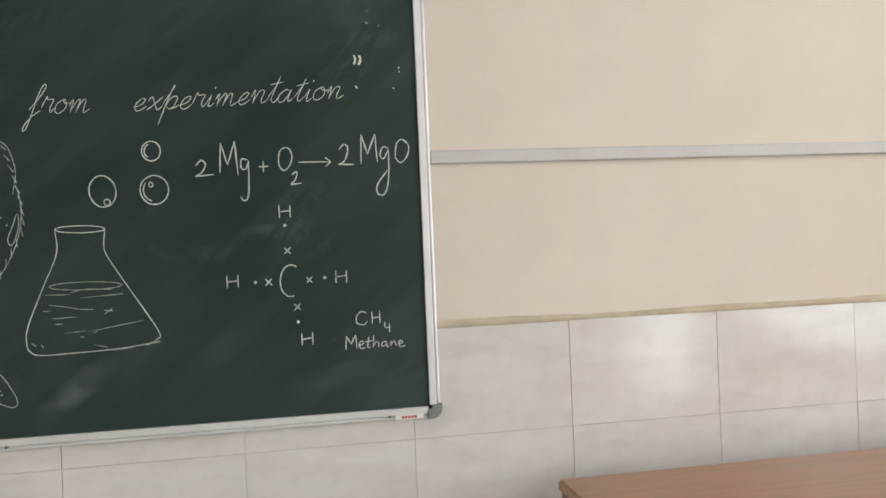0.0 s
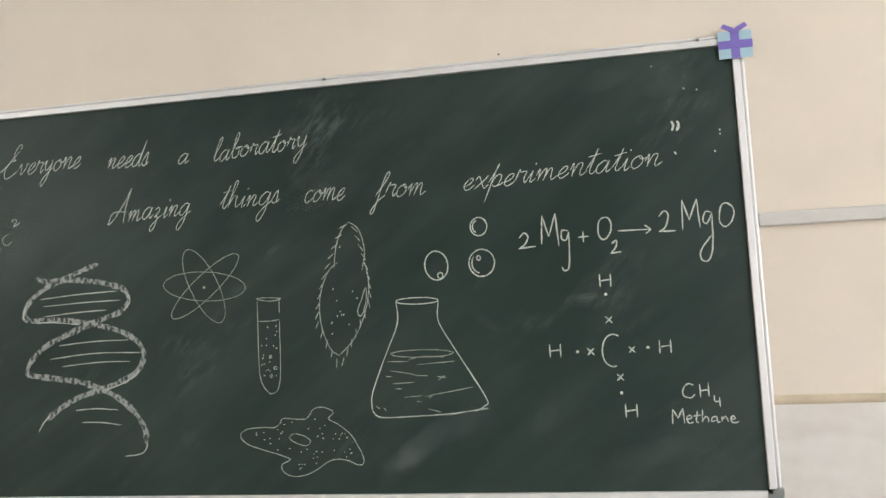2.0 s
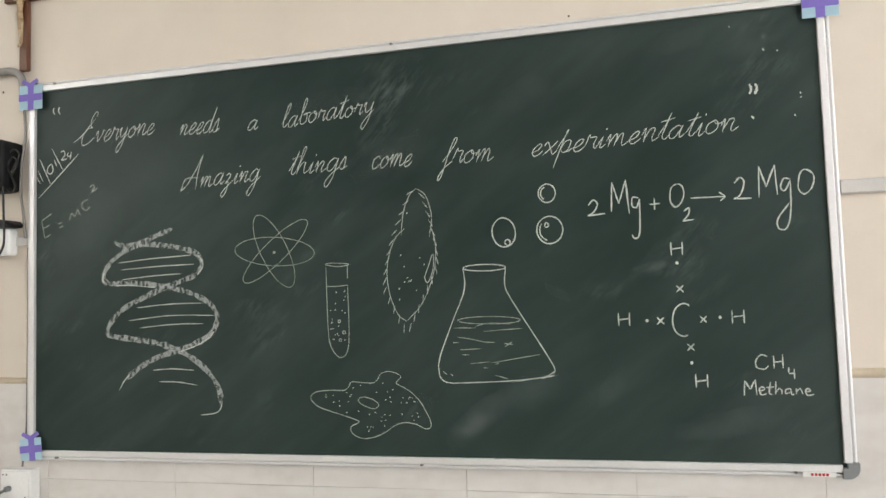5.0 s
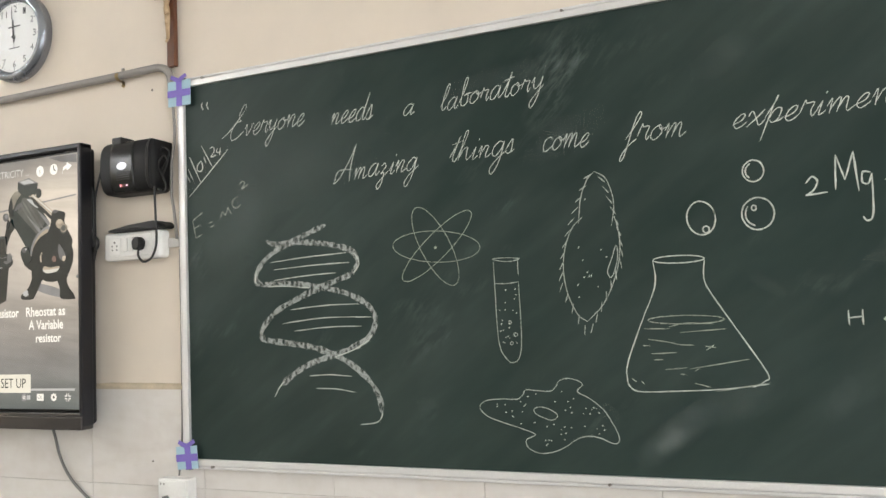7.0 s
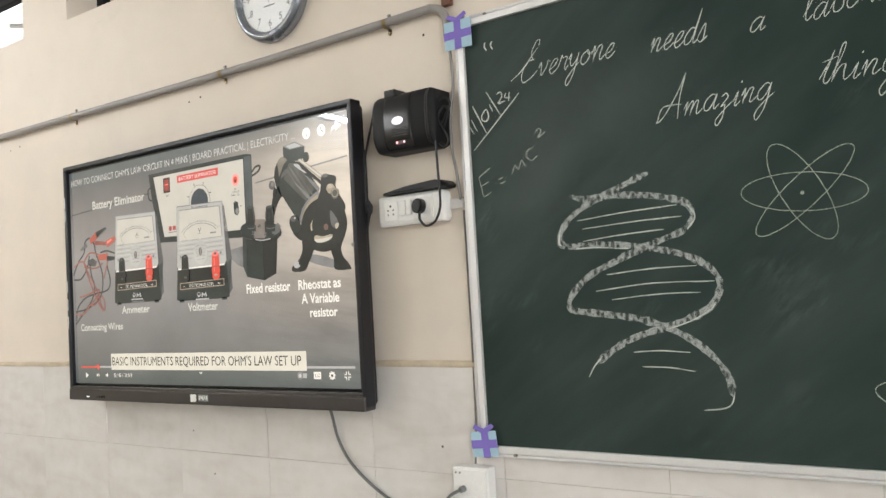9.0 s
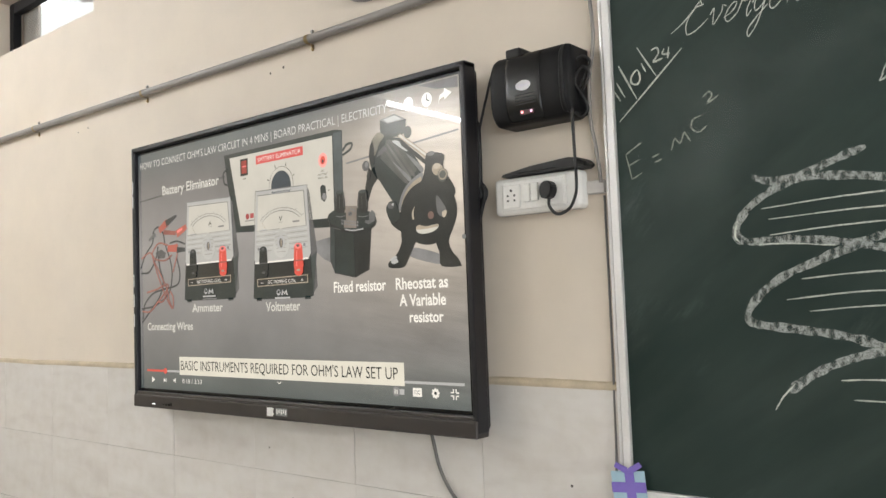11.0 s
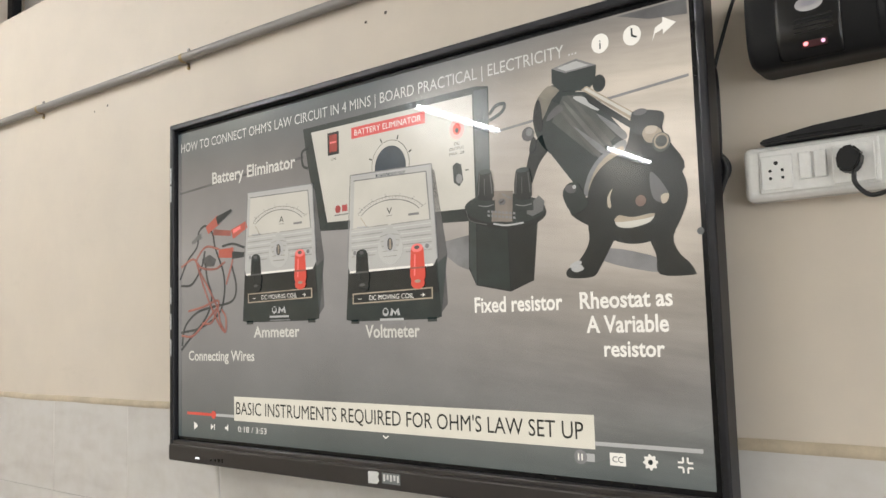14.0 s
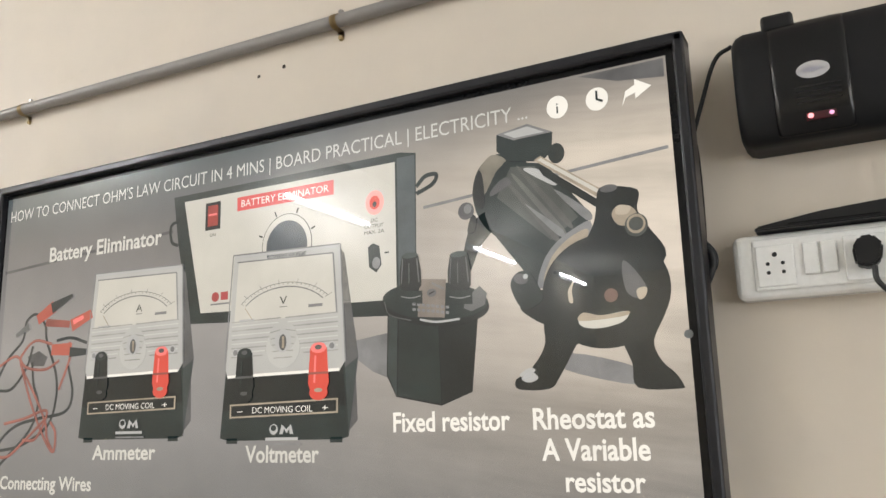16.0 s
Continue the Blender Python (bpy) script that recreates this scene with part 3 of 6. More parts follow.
glyph("a", 11.5, "8,9 5,10 1,6 1,1 4,0 7,4 9,10;9,10 8,3 9,0 12,3")
glyph("b", 10, "0,3 4,14 5,21 3,21 2,12 2,2 5,0 8,3 7,9 4,8 8,9 11,9")
glyph("c", 9.5, "8,8 6,10 2,8 1,3 3,0 6,1 10,4")
glyph("d", 11.5, "8,9 5,10 1,6 1,1 4,0 7,4 10,21;10,21 8,4 9,0 12,3")
glyph("e", 9, "0,3 5,5 7,9 5,10 2,7 1,3 3,0 6,1 9,4")
glyph("f", 9, "0,3 5,12 8,20 6,22 4,15 3,0 2,-10 0,-12 0,-8 4,-1 9,3")
glyph("g", 11.5, "8,9 5,10 1,6 1,1 4,0 7,4 9,10;9,10 7,-6 3,-13 1,-9 5,-3 12,3")
glyph("h", 11.5, "0,3 4,14 5,21 3,20 2,10 1,0;1,1 4,8 7,9 7,4 8,0 12,3")
glyph("i", 6, "0,3 3,10;3,10 2,2 3,0 6,3;4,15 4.4,16.5")
glyph("l", 6.5, "0,3 5,14 6,21 4,21 2,12 2,2 4,0 7,3")
glyph("m", 15.5, "0,5 2,10 2,0;2,2 5,9 7,9 6,0;6,2 9,9 11,9 11,3 12,0 16,3")
glyph("n", 11.5, "0,5 2,10 2,0;2,2 5,9 8,9 7,3 8,0 12,3")
glyph("o", 10, "5,10 1,7 1,2 4,0 8,4 7,9 5,10 7,7 11,8")
glyph("p", 11, "0,4 5,16 5,18 3,8 0,-12;2,2 5,9 9,9 8,2 5,0 3,2;5,0 9,1 11,3")
glyph("r", 9, "0,3 2,11 3,9 7,9 6,4 7,0 9,3")
glyph("s", 8, "0,3 4,11 5,7 5,2 3,0 0,2;4,0 8,3")
glyph("t", 7, "0,3 4,12 6,19;6,19 3,5 3,1 5,0 7,3;0,13 9,15")
glyph("v", 10, "0,6 2,10 3,4 4,0 8,6 8,10 11,9")
glyph("w", 12, "0,6 2,10 3,1 6,2 7,8 8,1 11,4 12,10")
glyph("x", 10, "0,7 2,10 5,4 7,0 10,3;9,10 4,4 0,0")
glyph("y", 11, "0,6 2,10 2,4 4,1 8,5 9,10;9,10 7,-5 3,-13 1,-9 5,-3 11,3")
glyph("z", 10, "1,8 4,10 6,7 2,1 5,2 5,-7 2,-12 0,-8 5,-2 10,3")
glyph("E", 17, "13,23 13,27 10,27 7,20 9,15 11,14;11,14 5,13 1,6 3,-1 9,0 16,5;-9,2 0,8 12,22")
glyph("A", 16, "-3,3 -4,-1 1,3 8,17 12,31;12,31 11,14 13,-1;-4,2 -2,9 5,10 14,9")


def write(text, x0, z0, width, xheight, label, slant=0.32, turn=0.0, line=0.0029):
    total = sum(GLYPH[c][0] if c in GLYPH else 8 for c in text)
    kx, kz = width / total, xheight / 10
    c, s = math.cos(radians(turn)), math.sin(radians(turn))
    letters, pen, prng = [], 0.0, random.Random(text)
    for ch in text:
        if ch in GLYPH:
            adv, gs = GLYPH[ch]
            dz, sw = prng.uniform(-0.6, 0.6), prng.uniform(0.92, 1.06)
            strokes = []
            for g in gs:
                out = []
                for a, b in g:
                    u, v = (pen + a * sw) * kx + slant * b * kz, (b * sw + dz) * kz
                    out.append((u * c - v * s, u * s + v * c))
                strokes.append(out)
            letters.append(strokes)
            pen += adv
        else:
            pen += 8
    return draw("chalk_writing", label, x0, z0, "", line, 1.0, per=6, groups=letters, piece="letter")


write("Everyone", -2.03, 2.055, 0.268, 0.035, "handwritten white chalk word Everyone", turn=2)
write("needs", -1.674, 2.052, 0.136, 0.035, "handwritten white chalk word needs")
write("a", -1.442, 2.050, 0.036, 0.032, "handwritten white chalk letter a")
write("laboratory", -1.330, 2.046, 0.292, 0.033, "handwritten white chalk word laboratory", turn=4)
write("Amazing", -1.655, 1.886, 0.252, 0.034, "handwritten white chalk word Amazing", turn=2)
write("things", -1.310, 1.902, 0.186, 0.034, "handwritten white chalk word things", turn=2)
write("come", -1.052, 1.902, 0.122, 0.034, "handwritten white chalk word come", turn=1)
write("from", -0.841, 1.899, 0.146, 0.035, "handwritten white chalk word from", turn=1)
write("experimentation", -0.590, 1.902, 0.535, 0.033, "handwritten white chalk word experimentation", turn=3)

draw("chalk_writing", "white chalk quotation marks on green board", -2.12, 2.18, "-8,2 -12,-8 -6,-21;12,2 8,-9 15,-23", 0.005)
draw("chalk_writing", "white chalk closing quotation marks", -0.012, 2.034, "-8,13 -4,0 -9,-13;6,13 10,0 4,-14", 0.006)
draw("chalk_writing", "white chalk full stop", -0.016, 1.96, "-2,-1 2,2", 0.008)
draw("chalk_writing", "slanted underlined white chalk date", -2.1, 1.97,
     "-99,-1 -81,-33;-88,9 -70,-26;-82,47 -42,-35;-38,29 -51,18 -53,3 -40,-3 -32,9 -38,29;-27,41 -18,20;-36,78 5,7;-4,64 9,68 13,55 1,39 22,42;26,62 22,51 39,49;37,63 33,39;-85,-78 65,54", 0.0050, per=5)
draw("chalk_writing", "faint slanted chalk formula E = mc2", -2.08, 1.83,
     "-56,9 -95,-13;-95,-13 -83,-69;-83,-69 -58,-58;-90,-39 -64,-28;-34,-27 -17,-22;-29,-39 -12,-34;9,-20 19,7;19,7 30,-8;30,-8 41,17;41,17 53,-6;81,46 60,38 58,20 73,11 89,22;83,81 97,91 103,83 91,66;91,66 117,81", 0.0042, material=M_FAINT)

# the magnesium equation
draw("chalk_writing", "white chalk equation 2Mg + O2 gives 2MgO", -0.3, 1.75,
     "-140,10 -126,24 -116,12 -126,-8 -142,-18;-142,-18 -96,-14;"
     "-80,-10 -76,68;-76,68 -60,10;-60,10 -40,72;-40,72 -34,-18;"
     "-8,22 -24,24 -26,2 -14,-2 -6,20;-6,20 -10,-70 -22,-84 -30,-74;"
     "18,3 46,4;31,18 31,-12;"
     "90,52 74,40 72,6 86,-8 104,14 104,42 90,52;"
     "104,-20 116,-12 115,-28 100,-46;100,-46 128,-42;"
     "122,13 206,12;192,24 208,12;208,12 194,1;"
     "230,44 244,58 254,46 244,14 228,4;228,4 270,4;"
     "288,4 291,84;291,84 306,30;306,30 328,84;328,84 332,8;"
     "364,46 348,48 340,26 350,18 364,44;364,44 360,-40 348,-78 330,-76 330,-52 358,-14;"
     "400,68 386,56 382,20 396,6 414,24 418,52 400,68", 0.0046)


# the methane dot-and-cross figure
def aitch(cx, cz, w=14, h=17):
    return [[(cx - w, cz - h), (cx - w, cz + h)], [(cx + w, cz - h), (cx + w, cz + h)], [(cx - w, cz - 1), (cx + w, cz + 2)]]


def cross_mark(cx, cz, r=9):
    return [[(cx - r, cz - r), (cx + r, cz + r)], [(cx - r, cz + r), (cx + r, cz - r)]]


def dot(cx, cz, r=2.2):
    return [oval(cx, cz, r, r, n=8), [(cx - 2, cz), (cx + 2, cz)]]


bits = aitch(-19, 184) + dot(-20, 147) + cross_mark(-16, 80) + aitch(-160, 5) + dot(-102, 0) + cross_mark(-68, -1) + cross_mark(38, 0, 8)
bits += dot(79, 4) + aitch(122, 5) + cross_mark(4, -70) + dot(4, -110) + aitch(26, -156)
bits += [oval(-10, 0, 28, 42, -4, 62, 292)]
draw("chalk_drawing", "white chalk dot and cross diagram of a molecule", -0.2, 1.45, "", 0.0045, extra=bits)
draw("chalk_writing", "white chalk formula CH4 over the word Methane", 0.0, 1.312,
     "-14,40 -28,44 -40,30 -38,14 -22,10 -12,18;0,10 0,42;20,12 20,44;0,26 20,28;32,14 33,0 46,0;44,10 44,-14;"
     "-70,-52 -68,-16;-68,-16 -56,-38;-56,-38 -44,-14;-44,-14 -42,-52;"
     "-36,-42 -24,-38 -28,-32 -36,-38 -32,-50 -20,-48;-10,-20 -14,-46 -8,-50;-20,-34 -2,-32;2,-18 0,-50;0,-46 8,-36 14,-40 14,-50;"
     "34,-36 24,-38 22,-48 34,-44;34,-36 36,-50 42,-48;46,-36 46,-50;46,-44 54,-36 60,-50;66,-44 76,-42 72,-36 66,-42 70,-52 84,-50", 0.0042, per=5, unit=0.00105)

# flask, tube, atom, cells and helix
draw("chalk_drawing", "white chalk drawing of a conical flask half full", -0.7, 1.45,
     "-89,157 -87,97 -122,14 -161,-83 -166,-125 -159,-146 -134,-157 -48,-156 57,-151 154,-140;30,153 27,104 44,66 90,-11 151,-114 144,-134 119,-148", 0.0034,
     extra=[oval(-29, 156, 59, 9, -1)])
draw("chalk_drawing", "short white chalk ripples inside the flask", -0.7, 1.45,
     "-18,-104 115,-83;-155,-125 -144,-134;-133,-131 -126,-138;-40,-116 -26,-118;-8,-109 3,-104;-9,-137 26,-147;-106,-67 -45,-65;36,-157 154,-138;-60,-4 -20,4 40,0;-119,-7 -58,-8;-37,-18 69,-12;-110,-32 -59,-41 -34,-47 -6,-48;-124,-47 -106,-48;22,-61 40,-48;19,-51 43,-55;-99,-81 -78,-81;-75,-105 -25,-101", 0.0030,
     material=M_FAINT, extra=[oval(-21, 12, 87, 10, -1)])
rng = random.Random(4)
drops = [[(a, b), (a + rng.uniform(-2, 4), b + rng.uniform(2, 5))] for a, b in ((rng.uniform(-26, 24), rng.uniform(-100, 60)) for _ in range(24))]
draw("chalk_drawing", "white chalk drawing of a test tube with bubbles", -1.16, 1.5,
     "-36,132 -33,-42 -27,-96 -9,-126 5,-133 23,-120 31,-70 30,71;30,92 30,132;-39,136 -1,137 36,132 -1,127 -39,136;-35,72 -2,70 30,73", 0.0030,
     dust=drops, material=M_SOFTLINE, extra=[oval(2, -30, 4, 4, n=8), oval(16, -62, 5, 4, n=8), oval(4, -84, 4, 4, n=8)])
draw("chalk_drawing", "thin white chalk drawing of an atom", -1.36, 1.68, "", 0.0026,
     material=M_FAINT, extra=[oval(1, 0, 128, 42, -5, n=40), oval(0, 2, 120, 42, 117, n=40), oval(4, 0, 134, 34, 40, n=40)] + dot(1, -3, 3))
edge = ("11,178 -8,159 -26,116 -35,50;-25,66 -52,41 -74,-12 -80,-70 -71,-127 -50,-175 -26,-195;11,178 37,160 52,119 55,83 47,39;"
        "55,62 64,18 63,-32 49,-88 18,-151 -26,-195;55,-10 58,-32 50,-70 38,-88 31,-73 43,-42 55,-10")
hairs = []
for k in range(15):
    v = k / 14
    zl, zr = 172 - 375 * v, 165 - 365 * v
    xl = 6 - 88 * math.sin(min(1, v * 1.35) * 1.57) + (52 * (v - 0.72) / 0.28 if v > 0.72 else 0)
    xr = 18 + 46 * math.sin(min(1, v * 1.8) * 1.57) - (78 * (v - 0.55) / 0.45 if v > 0.55 else 0)
    a = radians(205 + 55 * v)
    hairs.append([(xl - 2, zl), (xl + 25 * math.cos(a), zl + 25 * math.sin(a))])
    a = radians(-42 - 60 * v)
    hairs.append([(xr + 2, zr), (xr + 25 * math.cos(a), zr + 25 * math.sin(a))])
spots = [[(a, b), (a + 3, b + rng.uniform(3, 7))] for a, b in ((rng.uniform(-50, 30), rng.uniform(-150, 110)) for _ in range(12))]
draw("chalk_drawing", "white chalk drawing of a hairy slipper-shaped cell", -0.93, 1.66, edge, 0.0030, extra=hairs, dust=spots, material=M_SOFTLINE)
rings = [oval(0, 0, 32, 40, 8), oval(122, 100, 23, 25), oval(126, 0, 35, 37), oval(10, -28, 7, 8, n=10), oval(118, 14, 5, 6, n=8), oval(126, 0, 27, 28, 0, 140, 255), oval(122, 100, 17, 18, 0, 110, 240)]
draw("chalk_drawing", "three round white chalk bubbles", -0.671, 1.70, "", 0.0042, extra=rings)
amoeba = ("-171,13 -155,29 -111,34 -69,34 -54,44 -45,57 -16,56 19,54 34,65 43,79 63,86 89,81 102,70 89,53 116,38 150,11 171,-21 186,-53 184,-69 170,-72 142,-60 108,-56 "
          "80,-65 51,-84 16,-98 -19,-100 -45,-87 -49,-68 -25,-54 -64,-39 -111,-25 -153,-9 -171,13;-25,8 -11,15 18,8 35,-6 26,-17 6,-15 -20,-3 -25,8")


def inside(u, v, outline):
    odd = False
    for (ax, az), (bx, bz) in zip(outline, outline[1:] + outline[:1]):
        if (az > v) != (bz > v) and u < ax + (v - az) * (bx - ax) / (bz - az):
            odd = not odd
    return odd


skin = [tuple(q)[:2] for q in parse(amoeba)[0]]
specks = []
while len(specks) < 46:
    u, v = rng.uniform(-165, 180), rng.uniform(-95, 82)
    if inside(u * 1.07, v * 1.09, skin) and inside(u, v + 7, skin) and inside(u, v - 7, skin) and (u / 46) ** 2 + (v / 26) ** 2 > 1:
        specks.append([(u, v), (u + rng.uniform(2, 5), v + rng.uniform(-3, 3))])
draw("chalk_drawing", "white chalk drawing of a speckled amoeba", -1.08, 1.24, amoeba, 0.0030, dust=specks, material=M_SOFTLINE)
draw("chalk_drawing", "broad rubbed chalk drawing of a double helix", -1.74, 1.5,
     "41,266 3,254 -67,229 -123,207 -171,178 -201,140 -198,112 -162,105 -98,105 -20,96 58,79 111,64 164,35 190,1 186,-32 164,-62 118,-85 58,-104 -19,-127 -74,-154 -121,-188;"
     "-167,234 -131,222 -59,222 19,215 81,202 127,183 140,152 119,122 73,106 15,88 -51,62 -114,36 -161,3 -189,-35 -177,-56 -113,-66 -43,-76 19,-90 73,-111 126,-142 171,-183 196,-226 201,-265",
     0.0155, material=M_CHALKSIDE)
draw("chalk_drawing", "white chalk rungs of the double helix", -1.74, 1.5,
     "-152,169 -40,177 104,182;-140,147 0,153 115,154;-140,116 -30,124 69,127;-85,28 30,36 141,36;-114,-11 30,1 179,-2;-74,-34 40,-26 145,-26;-27,-163 40,-160 111,-165;-7,-198 60,-200 122,-209;"
     "180,-50 164,-68 118,-92 60,-110;-200,150 -206,120 -198,106;130,180 146,150 126,122;-108,-172 -132,-198 -148,-224;205,-255 198,-280 180,-292 133,-298;-160,99 -98,97 -20,88", 0.0034)
bm = bmesh.new()
for x, z in ((0.02, 2.165), (0.02, 2.13), (0.05, 2.125), (0.10, 2.0), (0.10, 2.01), (0.085, 1.955), (-0.06, 2.2)):
    ribbon(bm, [(x, z), (x + rng.uniform(-3, 3) * 0.001, z + rng.uniform(2, 6) * 0.001)], 0.006)
tagged(finish(bm, "chalk_specks", M_CHALK), "small stray white chalk specks on the board", "chalk marks", kind="stuff")

# ---------------------------------------------------------------- interactive display panel
TX0, TX1, TZ0, TZ1 = -4.051, -2.545, 1.181, 2.093
SX0, SX1, SZ0, SZ1 = -4.030, -2.574, 1.244, 2.066
SY = -0.093
panel = thing("interactive_display", ((TX0 + TX1) / 2, 0, TZ0), "large black wall-mounted interactive display showing a paused science video", "display")
part("housing", box(TX0 + 0.012, TX1 - 0.012, -0.088, -0.035, TZ0 + 0.012, TZ1 - 0.008, 0.01), M_BLACK, panel)
part("wall_bracket", box(-3.7, -2.9, -0.036, -0.001, 1.45, 1.85, 0.003), M_STEEL, panel)


def bezel(x0, x1, z0, z1):
    return box(x0, x1, -0.108, -0.062, z0, z1, 0.004, 2)


part("bezel_top", bezel(TX0, TX1, SZ1 + 0.010, TZ1), M_TVFRAME, panel)
part("bezel_side", bezel(TX0, TX0 + 0.017, TZ0 + 0.01, TZ1 - 0.001), M_TVFRAME, panel)
part("bezel_side", bezel(TX1 - 0.016, TX1, TZ0 + 0.01, TZ1 - 0.001), M_TVFRAME, panel)
bm = box(TX0 + 0.001, TX1 - 0.001, -0.112, -0.062, TZ0, TZ0 + 0.043, 0.005, 3)
box(TX0 + 0.001, TX1 - 0.001, -0.107, -0.062, TZ0 + 0.041, SZ0 - 0.010, 0.003, 2, bm=bm)
chin = part("chin", bm, M_TVBAR, panel, "dark brown-grey lower bar")
part("black_border", box(TX0 + 0.014, TX1 - 0.014, -0.0925, -0.07, SZ0 - 0.011, SZ1 + 0.011), M_GLOSSBLACK, panel)
# maker's mark drawn as plain shapes, buttons and the power lamp
part("maker_mark", plate([(-3.318, 1.191), (-3.292, 1.191), (-3.286, 1.199), (-3.290, 1.206), (-3.286, 1.214), (-3.293, 1.217), (-3.318, 1.216)], -0.1126), M_WHITE, chin)
part("maker_mark", box(-3.278, -3.228, -0.1128, -0.1118, 1.194, 1.216), M_GREYPLASTIC, chin)
for k in range(5):
    part("maker_bar", box(-3.274 + k * 0.0095, -3.269 + k * 0.0095, -0.1133, -0.1125, 1.199 + 0.003 * (k % 2), 1.213), M_WHITE, chin)
part("power_lamp", box(-3.930, -3.912, -0.1128, -0.1116, 1.194, 1.198), M_LEDWHITE, chin)
for k, w in enumerate((0.004, 0.006, 0.009, 0.005)):
    part("button", box(-3.865 + k * 0.015, -3.865 + k * 0.015 + w, -0.1135, -0.1116, 1.193, 1.1975 + 0.0015 * k), M_GLOSSBLACK, chin)
# speaker slots of the left edge, their white glints put in as bright bars
for z in (1.95, 1.90, 1.62, 1.55, 1.48):
    part("slot_glint", box(TX0 + 0.006, TX0 + 0.010, -0.1086, -0.1075, z - 0.022, z + 0.022), M_ALU, panel)
part("side_tab", cyl((SX1 - 0.001, -0.0935, 1.665), (SX1 - 0.001, -0.095, 1.665), 0.006, seg=20), M_GREYPLASTIC, panel)


# the picture on the glass
def picture_ground():
    m, t, p = nodes_of("display picture ground")
    p.inputs["Base Color"].default_value = (0.012, 0.012, 0.013, 1)
    p.inputs["Roughness"].default_value = 0.02
    p.inputs["Coat Weight"].default_value, p.inputs["Coat Roughness"].default_value = 0.62, 0.21
    g = t.nodes.new("ShaderNodeNewGeometry")
    s = t.nodes.new("ShaderNodeSeparateXYZ")
    link(t, g.outputs["Position"], s.inputs[0])
    u, v = t.nodes.new("ShaderNodeMapRange"), t.nodes.new("ShaderNodeMapRange")
    u.inputs[1].default_value, u.inputs[2].default_value = SX0, SX1
    v.inputs[1].default_value, v.inputs[2].default_value = SZ0, SZ1
    link(t, s.outputs[0], u.inputs[0])
    link(t, s.outputs[2], v.inputs[0])
    low = ramp(t, v.outputs[0], [(0.0, (0.045, 0.055, 0.052)), (0.12, (0.100, 0.099, 0.093)), (0.34, (0.150, 0.142, 0.134)), (0.60, (0.185, 0.172, 0.160)), (0.85, (0.105, 0.098, 0.092)), (1.0, (0.045, 0.055, 0.058))])
    right = ramp(t, v.outputs[0], [(0.0, (0.06, 0.068, 0.064)), (0.2, (0.135, 0.126, 0.115)), (0.42, (0.24, 0.21, 0.175)), (0.6, (0.37, 0.32, 0.265)), (0.85, (0.40, 0.345, 0.28)), (1.0, (0.14, 0.125, 0.11))])
    side = ramp(t, u.outputs[0], [(0.5, (0, 0, 0)), (0.92, (1, 1, 1))])
    col = blend(t, side.outputs[0], low.outputs[0], right.outputs[0])
    n = noise_node(t, 3.0, 4)
    r = ramp(t, n.outputs[0], [(0.3, (0.85,) * 3), (0.7, (1.1,) * 3)])
    grain = turned_noise(t, 2.4, -8, (1.0, 1.0, 9.0), 4)
    streaks = ramp(t, grain.outputs[0], [(0.34, (0.80,) * 3), (0.52, (1.0,) * 3), (0.68, (1.14,) * 3)])
    col = blend(t, side.outputs[0], col, blend(t, 1.0, col, streaks.outputs[0], "MULTIPLY"))
    link(t, blend(t, 1.0, col, r.outputs[0], "MULTIPLY"), p.inputs["Emission Color"])
    p.inputs["Emission Strength"].default_value = GLOWS
    return m


GLOWS = 1.25
screen = part("screen", rect(SX0, SX1, SZ0, SZ1, SY), picture_ground(), panel, "glossy lit screen")
D_BLACK, D_DARK = lit("shown black", (0.006, 0.008, 0.008)), lit("shown dark green-black", (0.012, 0.018, 0.017))
D_CREAM, D_WHITE = lit("shown cream panel", (0.445, 0.415, 0.355)), lit("shown white", (0.67, 0.63, 0.56))
D_PALE, D_GREY = lit("shown pale grey", (0.34, 0.33, 0.31)), lit("shown mid grey", (0.16, 0.155, 0.15))
D_RED, D_DULLRED = lit("shown red", (0.52, 0.055, 0.035)), lit("shown dull red wire", (0.21, 0.06, 0.045))
D_PINK, D_BLUE = lit("shown pink socket", (0.70, 0.16, 0.14)), lit("shown blue-black knob", (0.022, 0.032, 0.042))
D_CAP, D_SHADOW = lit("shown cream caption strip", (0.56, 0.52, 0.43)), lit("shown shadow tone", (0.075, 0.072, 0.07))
D_TAN, D_OLIVE = lit("shown tan metal", (0.27, 0.22, 0.16)), lit("shown dark olive cylinder", (0.055, 0.058, 0.05))
D_DIMTEXT = lit("shown dim white", (0.47, 0.445, 0.39))
D_MIDTONE = lit("shown clear plastic tone", (0.350, 0.337, 0.308))
D_CLEAR, D_SAND = lit("shown bright plastic edge", (0.43, 0.41, 0.37)), lit("shown sandy metal", (0.36, 0.30, 0.225))
D_SOFT, D_DUSK = lit("shown soft shade", (0.105, 0.102, 0.098)), lit("shown dim green side", (0.032, 0.040, 0.038))


def L(n):
    return SY - 0.00028 * n


SLIDE = (-0.0055, 0.0045)


def shown(name, bm, material):
    """A piece of the paused picture; the film's picture sits a touch off the player's own signs."""
    bmesh.ops.translate(bm, verts=bm.verts[:], vec=(SLIDE[0], 0, SLIDE[1]))
    return part(name, bm, material, screen)


